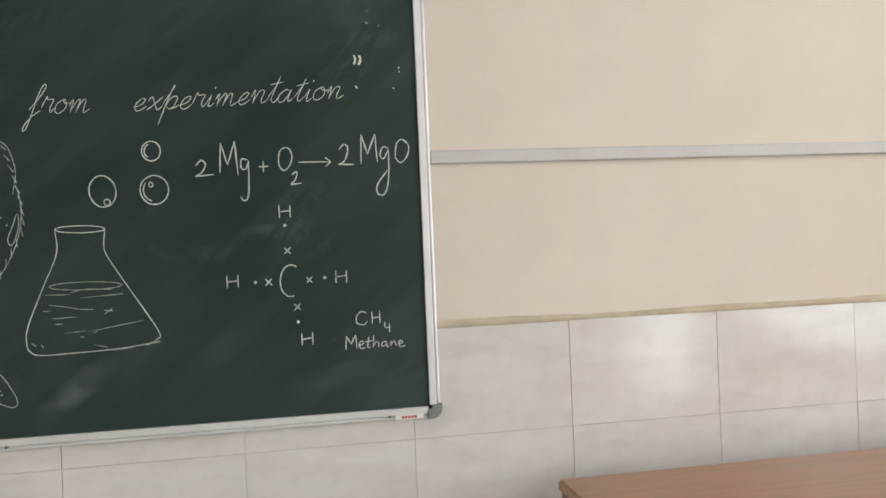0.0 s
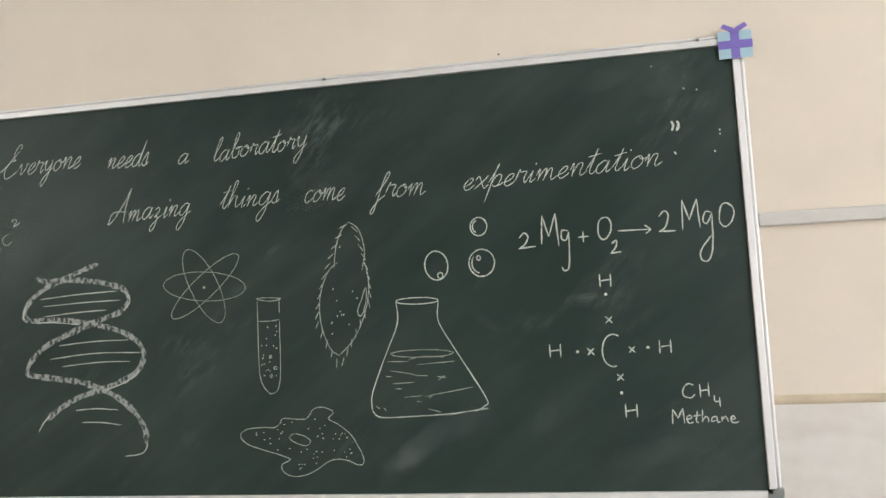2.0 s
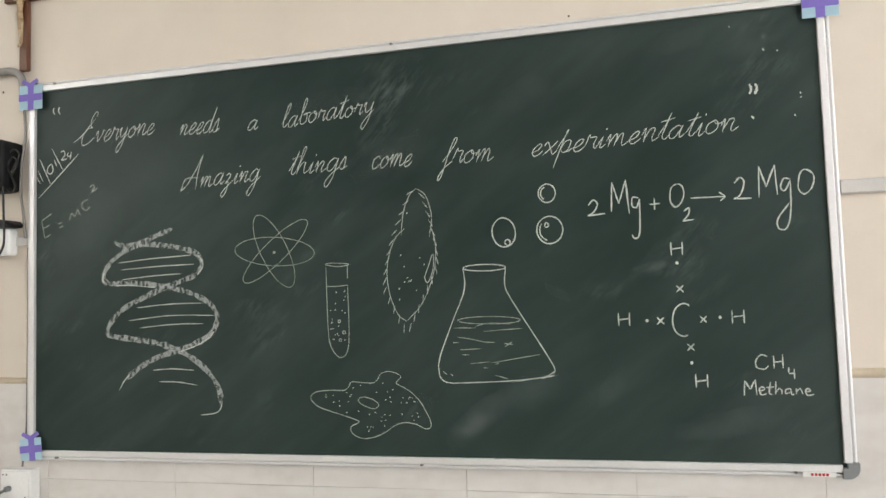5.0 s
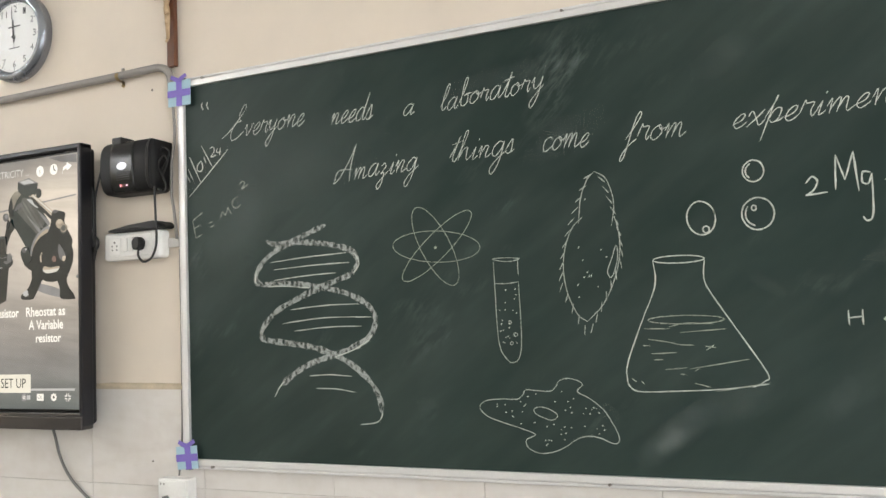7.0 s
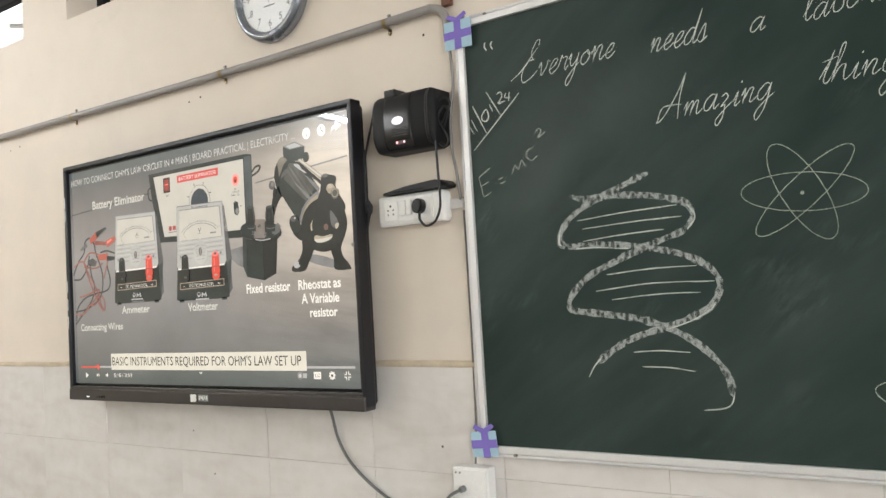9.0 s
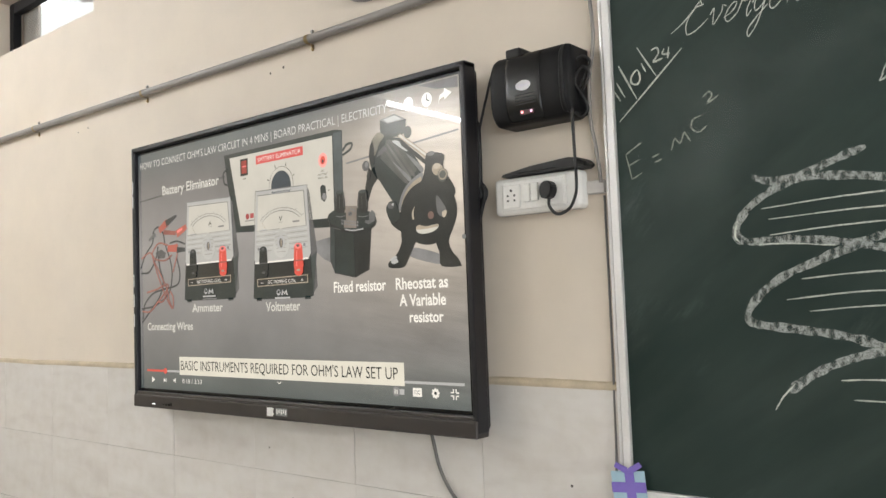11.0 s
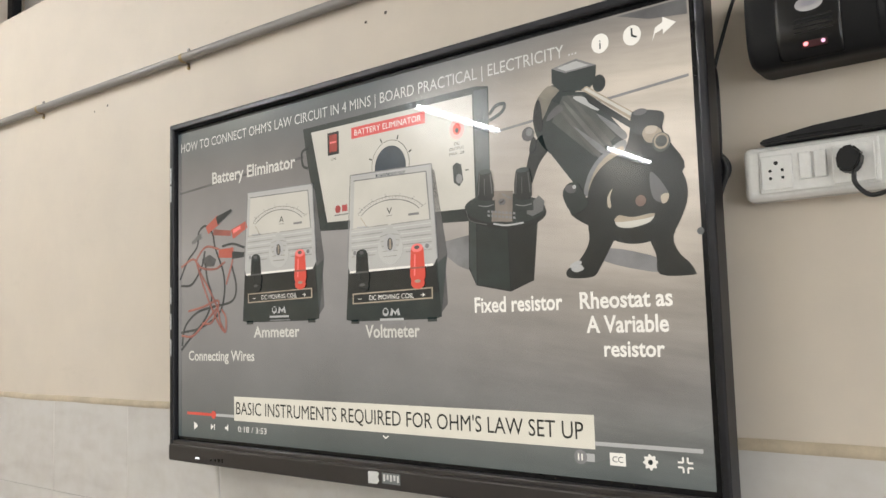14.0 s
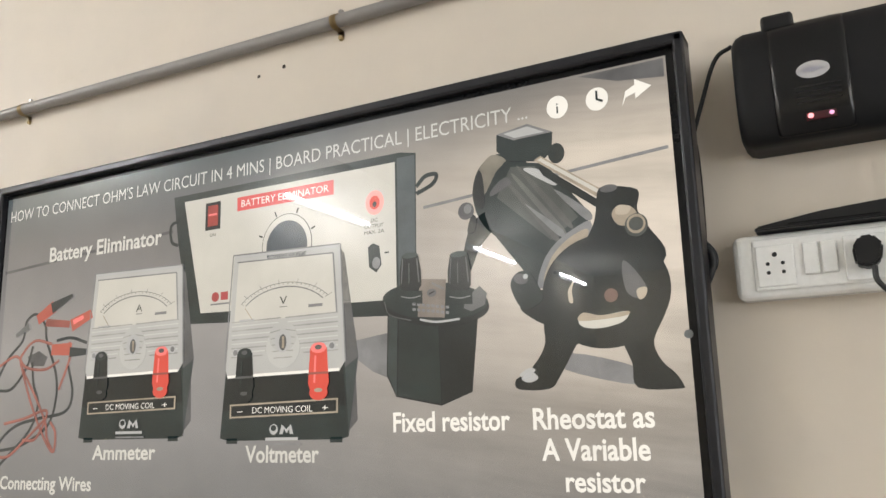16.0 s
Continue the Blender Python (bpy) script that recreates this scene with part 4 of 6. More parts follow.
def stroke_shape(pts, width, y, per=6, taper=False):
    bm = bmesh.new()
    line = [(p.x, p.y) for p in spline([Vector((a, b, 0)) for a, b in pts], per)]
    prev = None
    for i, (x, z) in enumerate(line):
        a, b = line[max(i - 1, 0)], line[min(i + 1, len(line) - 1)]
        d = Vector((b[0] - a[0], b[1] - a[1])).normalized()
        pair = (bm.verts.new((x - d.y * width / 2, y, z + d.x * width / 2)), bm.verts.new((x + d.y * width / 2, y, z - d.x * width / 2)))
        if prev:
            f = bm.faces.new((prev[0], prev[1], pair[1], pair[0]))
            f.normal_update()
            if f.normal.y > 0:
                f.normal_flip()
        prev = pair
    return bm


def words(text, x0, x1, z, h, material, n, turn=0.0, weight=0.0):
    shown("picture_text", lettering(text, x0, z, x1 - x0, h, L(n), turn, weight=weight), material)


# table line and soft shadows behind the instruments
shown("table_edge", stroke_shape([(-4.015, 1.895), (-3.52, 1.925)], 0.006, L(1)), D_SHADOW)
shown("table_edge", stroke_shape([(-2.97, 1.893), (-2.575, 1.925)], 0.005, L(1)), D_GREY)
shown("dark_corner", plate([(-2.70, 2.058), (-2.572, 2.058), (-2.572, 2.03), (-2.64, 2.038)], L(1)), D_SHADOW)

# battery eliminator
shown("case", plate([(-3.520, 1.992), (-3.012, 1.994), (-2.982, 1.988), (-2.986, 1.722), (-3.02, 1.722), (-3.468, 1.742), (-3.505, 1.9)], L(1)), D_DARK)
shown("case_side", plate([(-3.018, 1.985), (-2.984, 1.985), (-2.987, 1.73), (-3.018, 1.735)], L(2)), lit("shown slate side", (0.05, 0.06, 0.06)))
shown("front_panel", plate([(-3.492, 1.979), (-3.022, 1.979), (-3.022, 1.748), (-3.442, 1.760)], L(2)), D_CREAM)
shown("carry_loop", stroke_shape([(-2.982, 1.93), (-2.965, 1.945), (-2.945, 1.945), (-2.952, 1.93), (-2.982, 1.918)], 0.007, L(2)), D_DARK)
shown("carry_loop", stroke_shape([(-3.505, 1.945), (-3.525, 1.935), (-3.522, 1.905), (-3.505, 1.895)], 0.006, L(2)), D_DARK)
shown("name_plate", plate([(-3.360, 1.968), (-3.145, 1.968), (-3.145, 1.942), (-3.360, 1.942)], L(3)), lit("shown red plate", (0.50, 0.055, 0.05)))
words("BATTERY ELIMINATOR", -3.350, -3.155, 1.9485, 0.013, D_WHITE, 4)
shown("switch", rect(-3.437, -3.400, 1.915, 1.968, L(3)), D_BLACK)
shown("switch", rect(-3.431, -3.406, 1.922, 1.962, L(4)), lit("shown red rocker", (0.27, 0.035, 0.025)))
shown("switch", rect(-3.429, -3.408, 1.942, 1.946, L(5)), D_PINK)
words("ON", -3.425, -3.411, 1.902, 0.006, D_DARK, 3)
shown("dial", disc(-3.245, 1.865, 0.055, 0.057, L(3), 40), D_SHADOW)
shown("dial", disc(-3.245, 1.865, 0.0535, 0.0555, L(4), 40), D_CREAM)
shown("dial", disc(-3.245, 1.862, 0.045, 0.047, L(5), 40), D_BLUE)
for k in range(4):
    a = radians(22 + 46 * k)
    shown("dial_tick", stroke_shape([(-3.245 + 0.057 * math.cos(a), 1.865 + 0.059 * math.sin(a)), (-3.245 + 0.066 * math.cos(a), 1.865 + 0.069 * math.sin(a))], 0.003, L(4)), D_BLACK)
shown("socket", disc(-3.062, 1.915, 0.018, 0.021, L(3), 24), lit("shown rose ring", (0.75, 0.28, 0.24)))
shown("socket", disc(-3.062, 1.915, 0.010, 0.012, L(4), 20), D_RED)
shown("socket", disc(-3.062, 1.912, 0.004, 0.005, L(5), 14), D_BLACK)
words("DC", -3.070, -3.056, 1.882, 0.006, D_DARK, 3)
words("OUTPUT", -3.083, -3.045, 1.872, 0.006, D_DARK, 3)
words("MAX. 2A", -3.083, -3.044, 1.862, 0.006, D_DARK, 3)
shown("socket", plate([(-3.076, 1.84), (-3.066, 1.846), (-3.054, 1.84), (-3.05, 1.808), (-3.06, 1.796), (-3.074, 1.806)], L(3)), D_DARK)
shown("socket", disc(-3.06, 1.812, 0.008, 0.010, L(4), 18), D_GREY)
shown("socket_mark", rect(-3.044, -3.036, 1.826, 1.8285, L(3)), D_DARK)
shown("logo_shape", disc(-3.407, 1.787, 0.009, 0.009, L(3), 18), lit("shown maroon", (0.30, 0.04, 0.04)))
shown("logo_shape", rect(-3.394, -3.377, 1.780, 1.795, L(3)), lit("shown maroon block", (0.32, 0.05, 0.05)))
shown("logo_shape", rect(-3.418, -3.374, 1.772, 1.775, L(3)), D_GREY)


D_HOODEYE = lit("shown clear dome", (0.385, 0.370, 0.336))
lit_rib = lit("shown rib shade", (0.245, 0.235, 0.215))


def meter(x0, x1, zt, zm, zb, letter, lx):
    """A moving-coil meter: clear hood with a white dial over a black base with two posts."""
    w = x1 - x0
    def px(u):
        return x0 + u * w
    shown("base_shadow", plate([(px(0.98), zm + 0.05), (px(1.10), zm + 0.02), (px(1.12), zb + 0.03), (px(1.0), zb)], L(1)), D_SHADOW)
    shown("meter_side", plate([(px(0.97), zt - 0.006), (px(1.02), zt - 0.020), (px(1.13), zm + 0.010), (px(1.05), zb + 0.004), (px(1.0), zm - 0.02)], L(2)), D_SHADOW)
    shown("meter_side", plate([(px(1.0), zm - 0.010), (px(1.125), zm + 0.008), (px(1.05), zb + 0.006), (px(1.0), zb + 0.02)], L(2.5)), D_DUSK)
    shown("base_foot", rect(px(0.0), px(0.10), zb - 0.005, zb + 0.004, L(3)), D_DARK)
    shown("base_foot", rect(px(0.90), px(1.0), zb - 0.005, zb + 0.004, L(3)), D_DARK)
    shown("meter_base", plate([(px(-0.02), zm), (px(1.02), zm + 0.002), (px(1.05), zb + 0.004), (px(0.98), zb), (px(0.02), zb), (px(-0.06), zb + 0.004)], L(3)), D_DARK)
    shown("meter_step", plate([(px(0.0), zm + 0.004), (px(1.0), zm + 0.006), (px(1.03), zm - 0.068), (px(-0.04), zm - 0.070)], L(4)), D_BLACK)
    shown("meter_hood", plate([(px(0.04), zt), (px(0.98), zt - 0.006), (px(1.02), zm + 0.002), (px(0.98), zm - 0.012), (px(0.0), zm - 0.014), (px(-0.02), zm)], L(5)), D_MIDTONE)
    shown("meter_dial", plate([(px(0.08), zt - 0.012), (px(0.92), zt - 0.018), (px(0.95), zm + 0.085), (px(0.05), zm + 0.082)], L(6)), D_CREAM)
    shown("hood_edge", stroke_shape([(px(0.04), zt), (px(0.5), zt - 0.003), (px(0.98), zt - 0.006)], 0.006, L(7)), D_PALE)
    shown("hood_edge", stroke_shape([(px(0.98), zt - 0.006), (px(1.02), zm + 0.002)], 0.006, L(7)), D_PALE)
    for rim in ([(px(0.03), zt + 0.003), (px(0.99), zt - 0.003)], [(px(0.99), zt - 0.003), (px(1.03), zm + 0.002)], [(px(0.03), zt + 0.003), (px(-0.03), zm)], [(px(0.07), zt - 0.011), (px(0.93), zt - 0.017)], [(px(0.93), zt - 0.017), (px(0.96), zm + 0.085)]):
        shown("hood_rim", stroke_shape(rim, 0.0024, L(7.5), 1), D_GREY)
    shown("hood_edge", stroke_shape([(px(0.0), zm - 0.012), (px(0.98), zm - 0.010)], 0.005, L(7)), D_WHITE)
    cx, cz, r = px(0.5), zm + 0.075, w * 0.42
    pts = [(cx + r * math.cos(radians(a)), cz + r * 0.62 * math.sin(radians(a))) for a in range(35, 150, 10)]
    shown("scale_arc", stroke_shape(pts, 0.0022, L(7), 3), D_GREY)
    outer = [(cx + (x - cx) * 1.12, cz + (z - cz) * 1.12) for x, z in pts]
    shown("scale_arc", stroke_shape(outer, 0.0012, L(7), 3), D_GREY)
    for a in range(35, 150, 5):
        c, s, q = math.cos(radians(a)), math.sin(radians(a)), 1.22 if (a - 35) % 20 == 0 else 1.12
        shown("scale_tick", stroke_shape([(cx + r * 1.06 * c, cz + r * 0.62 * 1.06 * s), (cx + r * q * c, cz + r * 0.62 * q * s)], 0.0011, L(7), 1), D_GREY)
    shown("pointer", stroke_shape([(px(0.15), zm + 0.108), (px(0.22), zm + 0.086)], 0.0016, L(7), 1), D_TAN)
    shown("print_bar", rect(px(0.10), px(0.24), zm + 0.083, zm + 0.088, L(7)), D_PALE)
    shown("letter_bar", rect(lx - 0.008, lx + 0.008, zm + 0.103, zm + 0.1045, L(7)), D_GREY)
    words(letter, lx - 0.008, lx + 0.008, zm + 0.108, 0.014, D_DARK, 7)
    shown("logo_shape", rect(px(0.72), px(0.84), zm + 0.098, zm + 0.103, L(7)), D_GREY)
    for k in range(9):
        z = zm + 0.022 + 0.0078 * k
        for a, b in ((0.03, 0.32 + 0.02 * k), (0.68 - 0.02 * k, 0.97)):
            shown("hood_rib", stroke_shape([(px(a), z), (px(b), z + 0.0005)], 0.0022, L(7), 1), D_CLEAR if k % 2 else lit_rib)
    shown("pivot", disc(px(0.5), zm + 0.034, 0.036, 0.036, L(7.2), 28), D_HOODEYE)
    shown("pivot", disc(px(0.5), zm + 0.052, 0.030, 0.026, L(7.4), 24), D_MIDTONE)
    for k in range(5):
        shown("hood_rib", stroke_shape([(px(0.5) - 0.028 + 0.002 * k, zm + 0.060 - 0.011 * k), (px(0.5), zm + 0.064 - 0.012 * k), (px(0.5) + 0.028 - 0.002 * k, zm + 0.060 - 0.011 * k)], 0.0018, L(7.5), 3), lit_rib)
    shown("pivot", disc(px(0.5), zm + 0.045, 0.018, 0.020, L(7.7), 20), D_PALE)
    shown("pivot", disc(px(0.5), zm + 0.042, 0.008, 0.014, L(8), 16), D_SHADOW)
    shown("pivot", stroke_shape([(px(0.5) + 0.001, zm + 0.032), (px(0.5) + 0.001, zm + 0.052)], 0.005, L(9), 2), D_TAN)
    for u in (0.07, 0.92):
        shown("hood_screw", disc(px(u), zm + 0.03, 0.008, 0.008, L(8), 14), D_PALE)
        shown("hood_screw", disc(px(u), zm + 0.03, 0.005, 0.005, L(9), 14), D_GREY)
    for u, main, top in ((0.16, D_BLACK, D_DARK), (0.81, D_RED, D_PINK)):
        shown("post_foot", disc(px(u), zm - 0.046, 0.0185, 0.0125, L(10.5), 20), main)
        shown("post_foot", disc(px(u), zm - 0.042, 0.0085, 0.0035, L(11.7), 18), D_SHADOW if main is D_BLACK else D_TAN)
        shown("terminal_post", plate([(px(u) - 0.017, zm + 0.028), (px(u) + 0.017, zm + 0.028), (px(u) + 0.021, zm - 0.030), (px(u) + 0.012, zm - 0.055), (px(u) - 0.012, zm - 0.055), (px(u) - 0.021, zm - 0.030)], L(10)), main)
        shown("terminal_post", disc(px(u), zm + 0.028, 0.016, 0.009, L(11), 18), top)
        shown("terminal_post", stroke_shape([(px(u) - 0.006, zm + 0.015), (px(u) - 0.008, zm - 0.03)], 0.004, L(11), 2), top)
        shown("terminal_post", disc(px(u), zm + 0.029, 0.007, 0.004, L(12), 14), D_SHADOW)
        shown("terminal_post", plate([(px(u) - 0.020, zm - 0.012), (px(u) + 0.020, zm - 0.012), (px(u) + 0.020, zm - 0.016), (px(u) - 0.020, zm - 0.016)], L(11.5)), D_SHADOW if main is D_BLACK else D_DULLRED)
    shown("name_strip", plate([(px(0.03), zm - 0.060), (px(0.97), zm - 0.056), (px(0.97), zm - 0.080), (px(0.03), zm - 0.084)], L(8)), D_TAN)
    shown("name_strip", plate([(px(0.045), zm - 0.063), (px(0.955), zm - 0.059), (px(0.955), zm - 0.077), (px(0.045), zm - 0.081)], L(9)), D_BLACK)
    words("DC MOVING COIL", px(0.24), px(0.76), zm - 0.0765, 0.0105, D_WHITE, 10)
    words("-", px(0.10), px(0.15), zm - 0.0765, 0.0105, D_WHITE, 10)
    words("+", px(0.84), px(0.89), zm - 0.0765, 0.0105, D_WHITE, 10)
    shown("logo_shape", disc(px(0.43), zm - 0.104, 0.009, 0.009, L(8), 16), D_PALE)
    shown("logo_shape", disc(px(0.43), zm - 0.102, 0.006, 0.005, L(8.4), 16), D_DARK)
    shown("logo_shape", plate([(px(0.48), zm - 0.112), (px(0.50), zm - 0.096), (px(0.54), zm - 0.104), (px(0.58), zm - 0.096), (px(0.60), zm - 0.112), (px(0.57), zm - 0.112), (px(0.565), zm - 0.104), (px(0.545), zm - 0.111), (px(0.52), zm - 0.104), (px(0.51), zm - 0.112)], L(8)), D_PALE)
    shown("print_bar", rect(px(0.36), px(0.64), zm - 0.1225, zm - 0.1175, L(8)), D_PALE)
    shown("print_bar", rect(px(0.36), px(0.66), zm - 0.130, zm - 0.127, L(8)), D_GREY)


meter(-3.735, -3.487, 1.860, 1.668, 1.536, "A", -3.599)
meter(-3.372, -3.128, 1.856, 1.652, 1.530, "V", -3.250)

# fixed resistor: a six-sided body under a round flange with two terminals
SLIDE = (0.0, 0.0)
shown("soft_shadow", plate([(-3.12, 1.690), (-3.045, 1.700), (-3.045, 1.628), (-3.075, 1.640), (-3.11, 1.665)], L(1)), D_GREY)
shown("drum", plate([(-3.045, 1.732), (-2.884, 1.720), (-2.898, 1.601), (-2.951, 1.582), (-3.031, 1.598), (-3.048, 1.632)], L(4)), D_BLACK)
shown("drum_face", plate([(-3.043, 1.730), (-3.026, 1.722), (-3.030, 1.600), (-3.046, 1.633)], L(5)), D_DUSK)
shown("drum_face", plate([(-3.024, 1.722), (-2.953, 1.715), (-2.951, 1.585), (-3.028, 1.600)], L(5)), D_DARK)
shown("flange", disc(-2.960, 1.738, 0.0955, 0.0335, L(6), 44, -0.12), D_BLACK)
shown("flange", disc(-2.960, 1.744, 0.094, 0.030, L(7), 44, -0.12), D_DARK)
shown("flange_gloss", plate([(-2.905, 1.742), (-2.880, 1.760), (-2.868, 1.748), (-2.872, 1.730), (-2.895, 1.722), (-2.908, 1.728)], L(7.5)), D_SOFT)
shown("flange_gloss", stroke_shape([(-2.985, 1.7165), (-2.955, 1.7105), (-2.915, 1.712)], 0.0035, L(8), 4), D_PALE)
shown("flange_gloss", stroke_shape([(-3.050, 1.750), (-3.040, 1.728), (-3.000, 1.716)], 0.0022, L(8), 4), D_SHADOW)
shown("drum_plate", plate([(-2.984, 1.781), (-2.937, 1.776), (-2.941, 1.716), (-2.989, 1.721)], L(8)), lit("shown brown plate", (0.17, 0.14, 0.115)))
shown("drum_screw", disc(-2.963, 1.757, 0.0085, 0.0065, L(8.5), 18), D_SOFT)
shown("drum_screw", stroke_shape([(-2.968, 1.755), (-2.958, 1.759)], 0.002, L(9), 1), D_BLACK)
for z0, xa, xb in ((1.740, -2.998, -2.922), (1.7315, -2.998, -2.922), (1.772, -2.985, -2.972), (1.770, -2.962, -2.938)):
    w = (xb - xa) / 9
    for k in range(1 if xb - xa < 0.02 else 8):
        shown("print_bar", plate([(xa + k * w, z0 - k * 0.0014), (xa + (k + 0.72) * w, z0 - k * 0.0014 - 0.001), (xa + (k + 0.72) * w, z0 - k * 0.0014 + 0.0035), (xa + k * w, z0 - k * 0.0014 + 0.0045)], L(9)), D_GREY)
for x, z in ((-3.0005, 1.796), (-2.9135, 1.788)):
    shown("terminal_post", plate([(x - 0.015, z + 0.026), (x + 0.015, z + 0.024), (x + 0.020, z - 0.004), (x + 0.0195, z - 0.026), (x + 0.012, z - 0.033), (x - 0.012, z - 0.031), (x - 0.020, z - 0.024), (x - 0.020, z)], L(10)), D_BLACK)
    shown("terminal_post", disc(x, z + 0.025, 0.0145, 0.005, L(11), 20), D_DUSK)
    for a, b, w in ((-0.0135, 0.021, 0.0022), (0.0125, 0.019, 0.0026), (-0.002, 0.012, 0.0016)):
        shown("post_gloss", stroke_shape([(x + a, z + b), (x + a * 1.25, z - 0.020)], w, L(11), 2), D_SHADOW)
    shown("terminal_post", plate([(x - 0.021, z - 0.030), (x + 0.021, z - 0.034), (x + 0.021, z - 0.055), (x - 0.021, z - 0.051)], L(9)), D_DARK)
    shown("post_gloss", stroke_shape([(x - 0.018, z - 0.040), (x, z - 0.044), (x + 0.018, z - 0.042)], 0.002, L(9.5), 3), D_GREY)
SLIDE = (-0.0055, 0.0045)

def soft(outline, per=4):
    """The outline rounded through its points."""
    ring = [Vector((a, b, 0)) for a, b in outline]
    return [(p.x, p.y) for p in spline(ring + ring[:1], per)[:-1]]


# rheostat: slanted cylinder, slider rod, ring end and splayed feet
shown("soft_shadow", plate(soft([(-2.735, 1.645), (-2.642, 1.620), (-2.640, 1.596), (-2.745, 1.622)]), L(1)), D_GREY)
shown("rear_foot", plate(soft([(-2.861, 1.870), (-2.846, 1.846), (-2.872, 1.815), (-2.892, 1.775), (-2.907, 1.775), (-2.890, 1.844)]), L(2)), D_BLACK)
shown("rear_ring", disc(-2.823, 1.890, 0.056, 0.072, L(2), 36, 0.35), D_DARK)
shown("rear_ring", plate(soft([(-2.846, 1.960), (-2.822, 1.947), (-2.839, 1.932), (-2.862, 1.896), (-2.876, 1.902), (-2.869, 1.938)]), L(3)), lit("shown dull brass ring", (0.17, 0.15, 0.115)))
shown("rear_ring", plate(soft([(-2.869, 1.938), (-2.862, 1.920), (-2.862, 1.880), (-2.876, 1.882), (-2.881, 1.906)]), L(4)), D_BLACK)
shown("cylinder", plate([(-2.825, 1.945), (-2.759, 1.932), (-2.691, 1.841), (-2.715, 1.815), (-2.750, 1.790), (-2.772, 1.741), (-2.781, 1.744), (-2.854, 1.842), (-2.861, 1.866), (-2.855, 1.902)], L(4)), D_DARK)
shown("cylinder_band", plate([(-2.815, 1.935), (-2.775, 1.930), (-2.712, 1.842), (-2.755, 1.812), (-2.840, 1.890)], L(4.5)), D_OLIVE)
for k, tone in enumerate((0.075, 0.10, 0.075)):
    a = 0.010 * k
    shown("cylinder_gloss", plate(soft([(-2.800 - a, 1.925 - a), (-2.793 - a, 1.925 - a), (-2.725 - a, 1.838 - a), (-2.733 - a, 1.834 - a)]), L(4.7)), lit("shown band %d" % k, (tone, tone * 0.98, tone * 0.86)))
shown("cylinder_gloss", plate(soft([(-2.794, 1.927), (-2.772, 1.925), (-2.744, 1.901), (-2.749, 1.896)]), L(5)), D_PALE)
shown("cylinder_gloss", plate(soft([(-2.791, 1.869), (-2.784, 1.866), (-2.737, 1.826), (-2.743, 1.817)]), L(5)), D_GREY)
shown("cylinder_gloss", plate(soft([(-2.748, 1.890), (-2.694, 1.848), (-2.701, 1.836)]), L(5)), D_GREY)
shown("cylinder_gloss", plate(soft([(-2.826, 1.920), (-2.814, 1.910), (-2.822, 1.905), (-2.850, 1.893), (-2.847, 1.905)]), L(5)), D_SHADOW)
shown("slider_rod", plate([(-2.776, 1.939), (-2.765, 1.944), (-2.668, 1.873), (-2.675, 1.862)], L(7)), D_TAN)
shown("slider_rod", plate([(-2.770, 1.938), (-2.765, 1.941), (-2.670, 1.872), (-2.673, 1.867)], L(7.5)), D_CREAM)
shown("slider_rod", plate([(-2.770, 1.926), (-2.764, 1.928), (-2.678, 1.861), (-2.684, 1.852), (-2.762, 1.912)], L(6.5)), D_BLACK)
shown("slider_wheel", disc(-2.740, 1.944, 0.013, 0.016, L(5.5), 18), D_DARK)
shown("slider_block", plate([(-2.836, 1.991), (-2.808, 1.977), (-2.744, 1.979), (-2.747, 1.949), (-2.763, 1.935), (-2.815, 1.944), (-2.837, 1.964)], L(6)), D_DARK)
shown("slider_block", plate([(-2.836, 1.991), (-2.784, 1.999), (-2.744, 1.979), (-2.808, 1.977)], L(7)), D_GREY)
shown("slider_block", plate([(-2.824, 1.990), (-2.784, 1.995), (-2.757, 1.981), (-2.806, 1.980)], L(8)), D_PALE)
shown("binding_screw", disc(-2.893, 1.876, 0.014, 0.014, L(6), 18), D_SHADOW)
shown("binding_screw", disc(-2.890, 1.879, 0.007, 0.008, L(7), 14), D_GREY)
shown("binding_screw", plate(soft([(-2.884, 1.868), (-2.876, 1.862), (-2.880, 1.842), (-2.892, 1.842)]), L(5)), D_BLACK)
shown("binding_screw", plate(soft([(-2.823, 1.750), (-2.813, 1.768), (-2.794, 1.770), (-2.784, 1.755), (-2.772, 1.728), (-2.794, 1.713), (-2.810, 1.719)]), L(10)), D_DARK)
shown("binding_screw", disc(-2.806, 1.759, 0.012, 0.008, L(11), 18, -0.3), D_SHADOW)
shown("binding_screw", disc(-2.798, 1.762, 0.004, 0.004, L(12), 12), D_PALE)
shown("front_ring", plate(soft([(-2.779, 1.744), (-2.770, 1.780), (-2.750, 1.806), (-2.722, 1.824), (-2.694, 1.833), (-2.700, 1.800), (-2.745, 1.750)]), L(6)), D_GREY)
shown("front_ring", plate(soft([(-2.770, 1.750), (-2.760, 1.780), (-2.744, 1.800), (-2.722, 1.815), (-2.699, 1.822), (-2.705, 1.800), (-2.745, 1.750)]), L(7)), D_TAN)
shown("ring_stand", disc(-2.680, 1.730, 0.093, 0.082, L(7.5), 48), D_BLACK)
shown("ring_stand", plate(soft([(-2.681, 1.874), (-2.673, 1.881), (-2.657, 1.880), (-2.627, 1.872), (-2.621, 1.862), (-2.625, 1.840), (-2.612, 1.815), (-2.590, 1.770), (-2.640, 1.740), (-2.751, 1.767), (-2.716, 1.792), (-2.698, 1.813), (-2.687, 1.837)]), L(8)), D_BLACK)
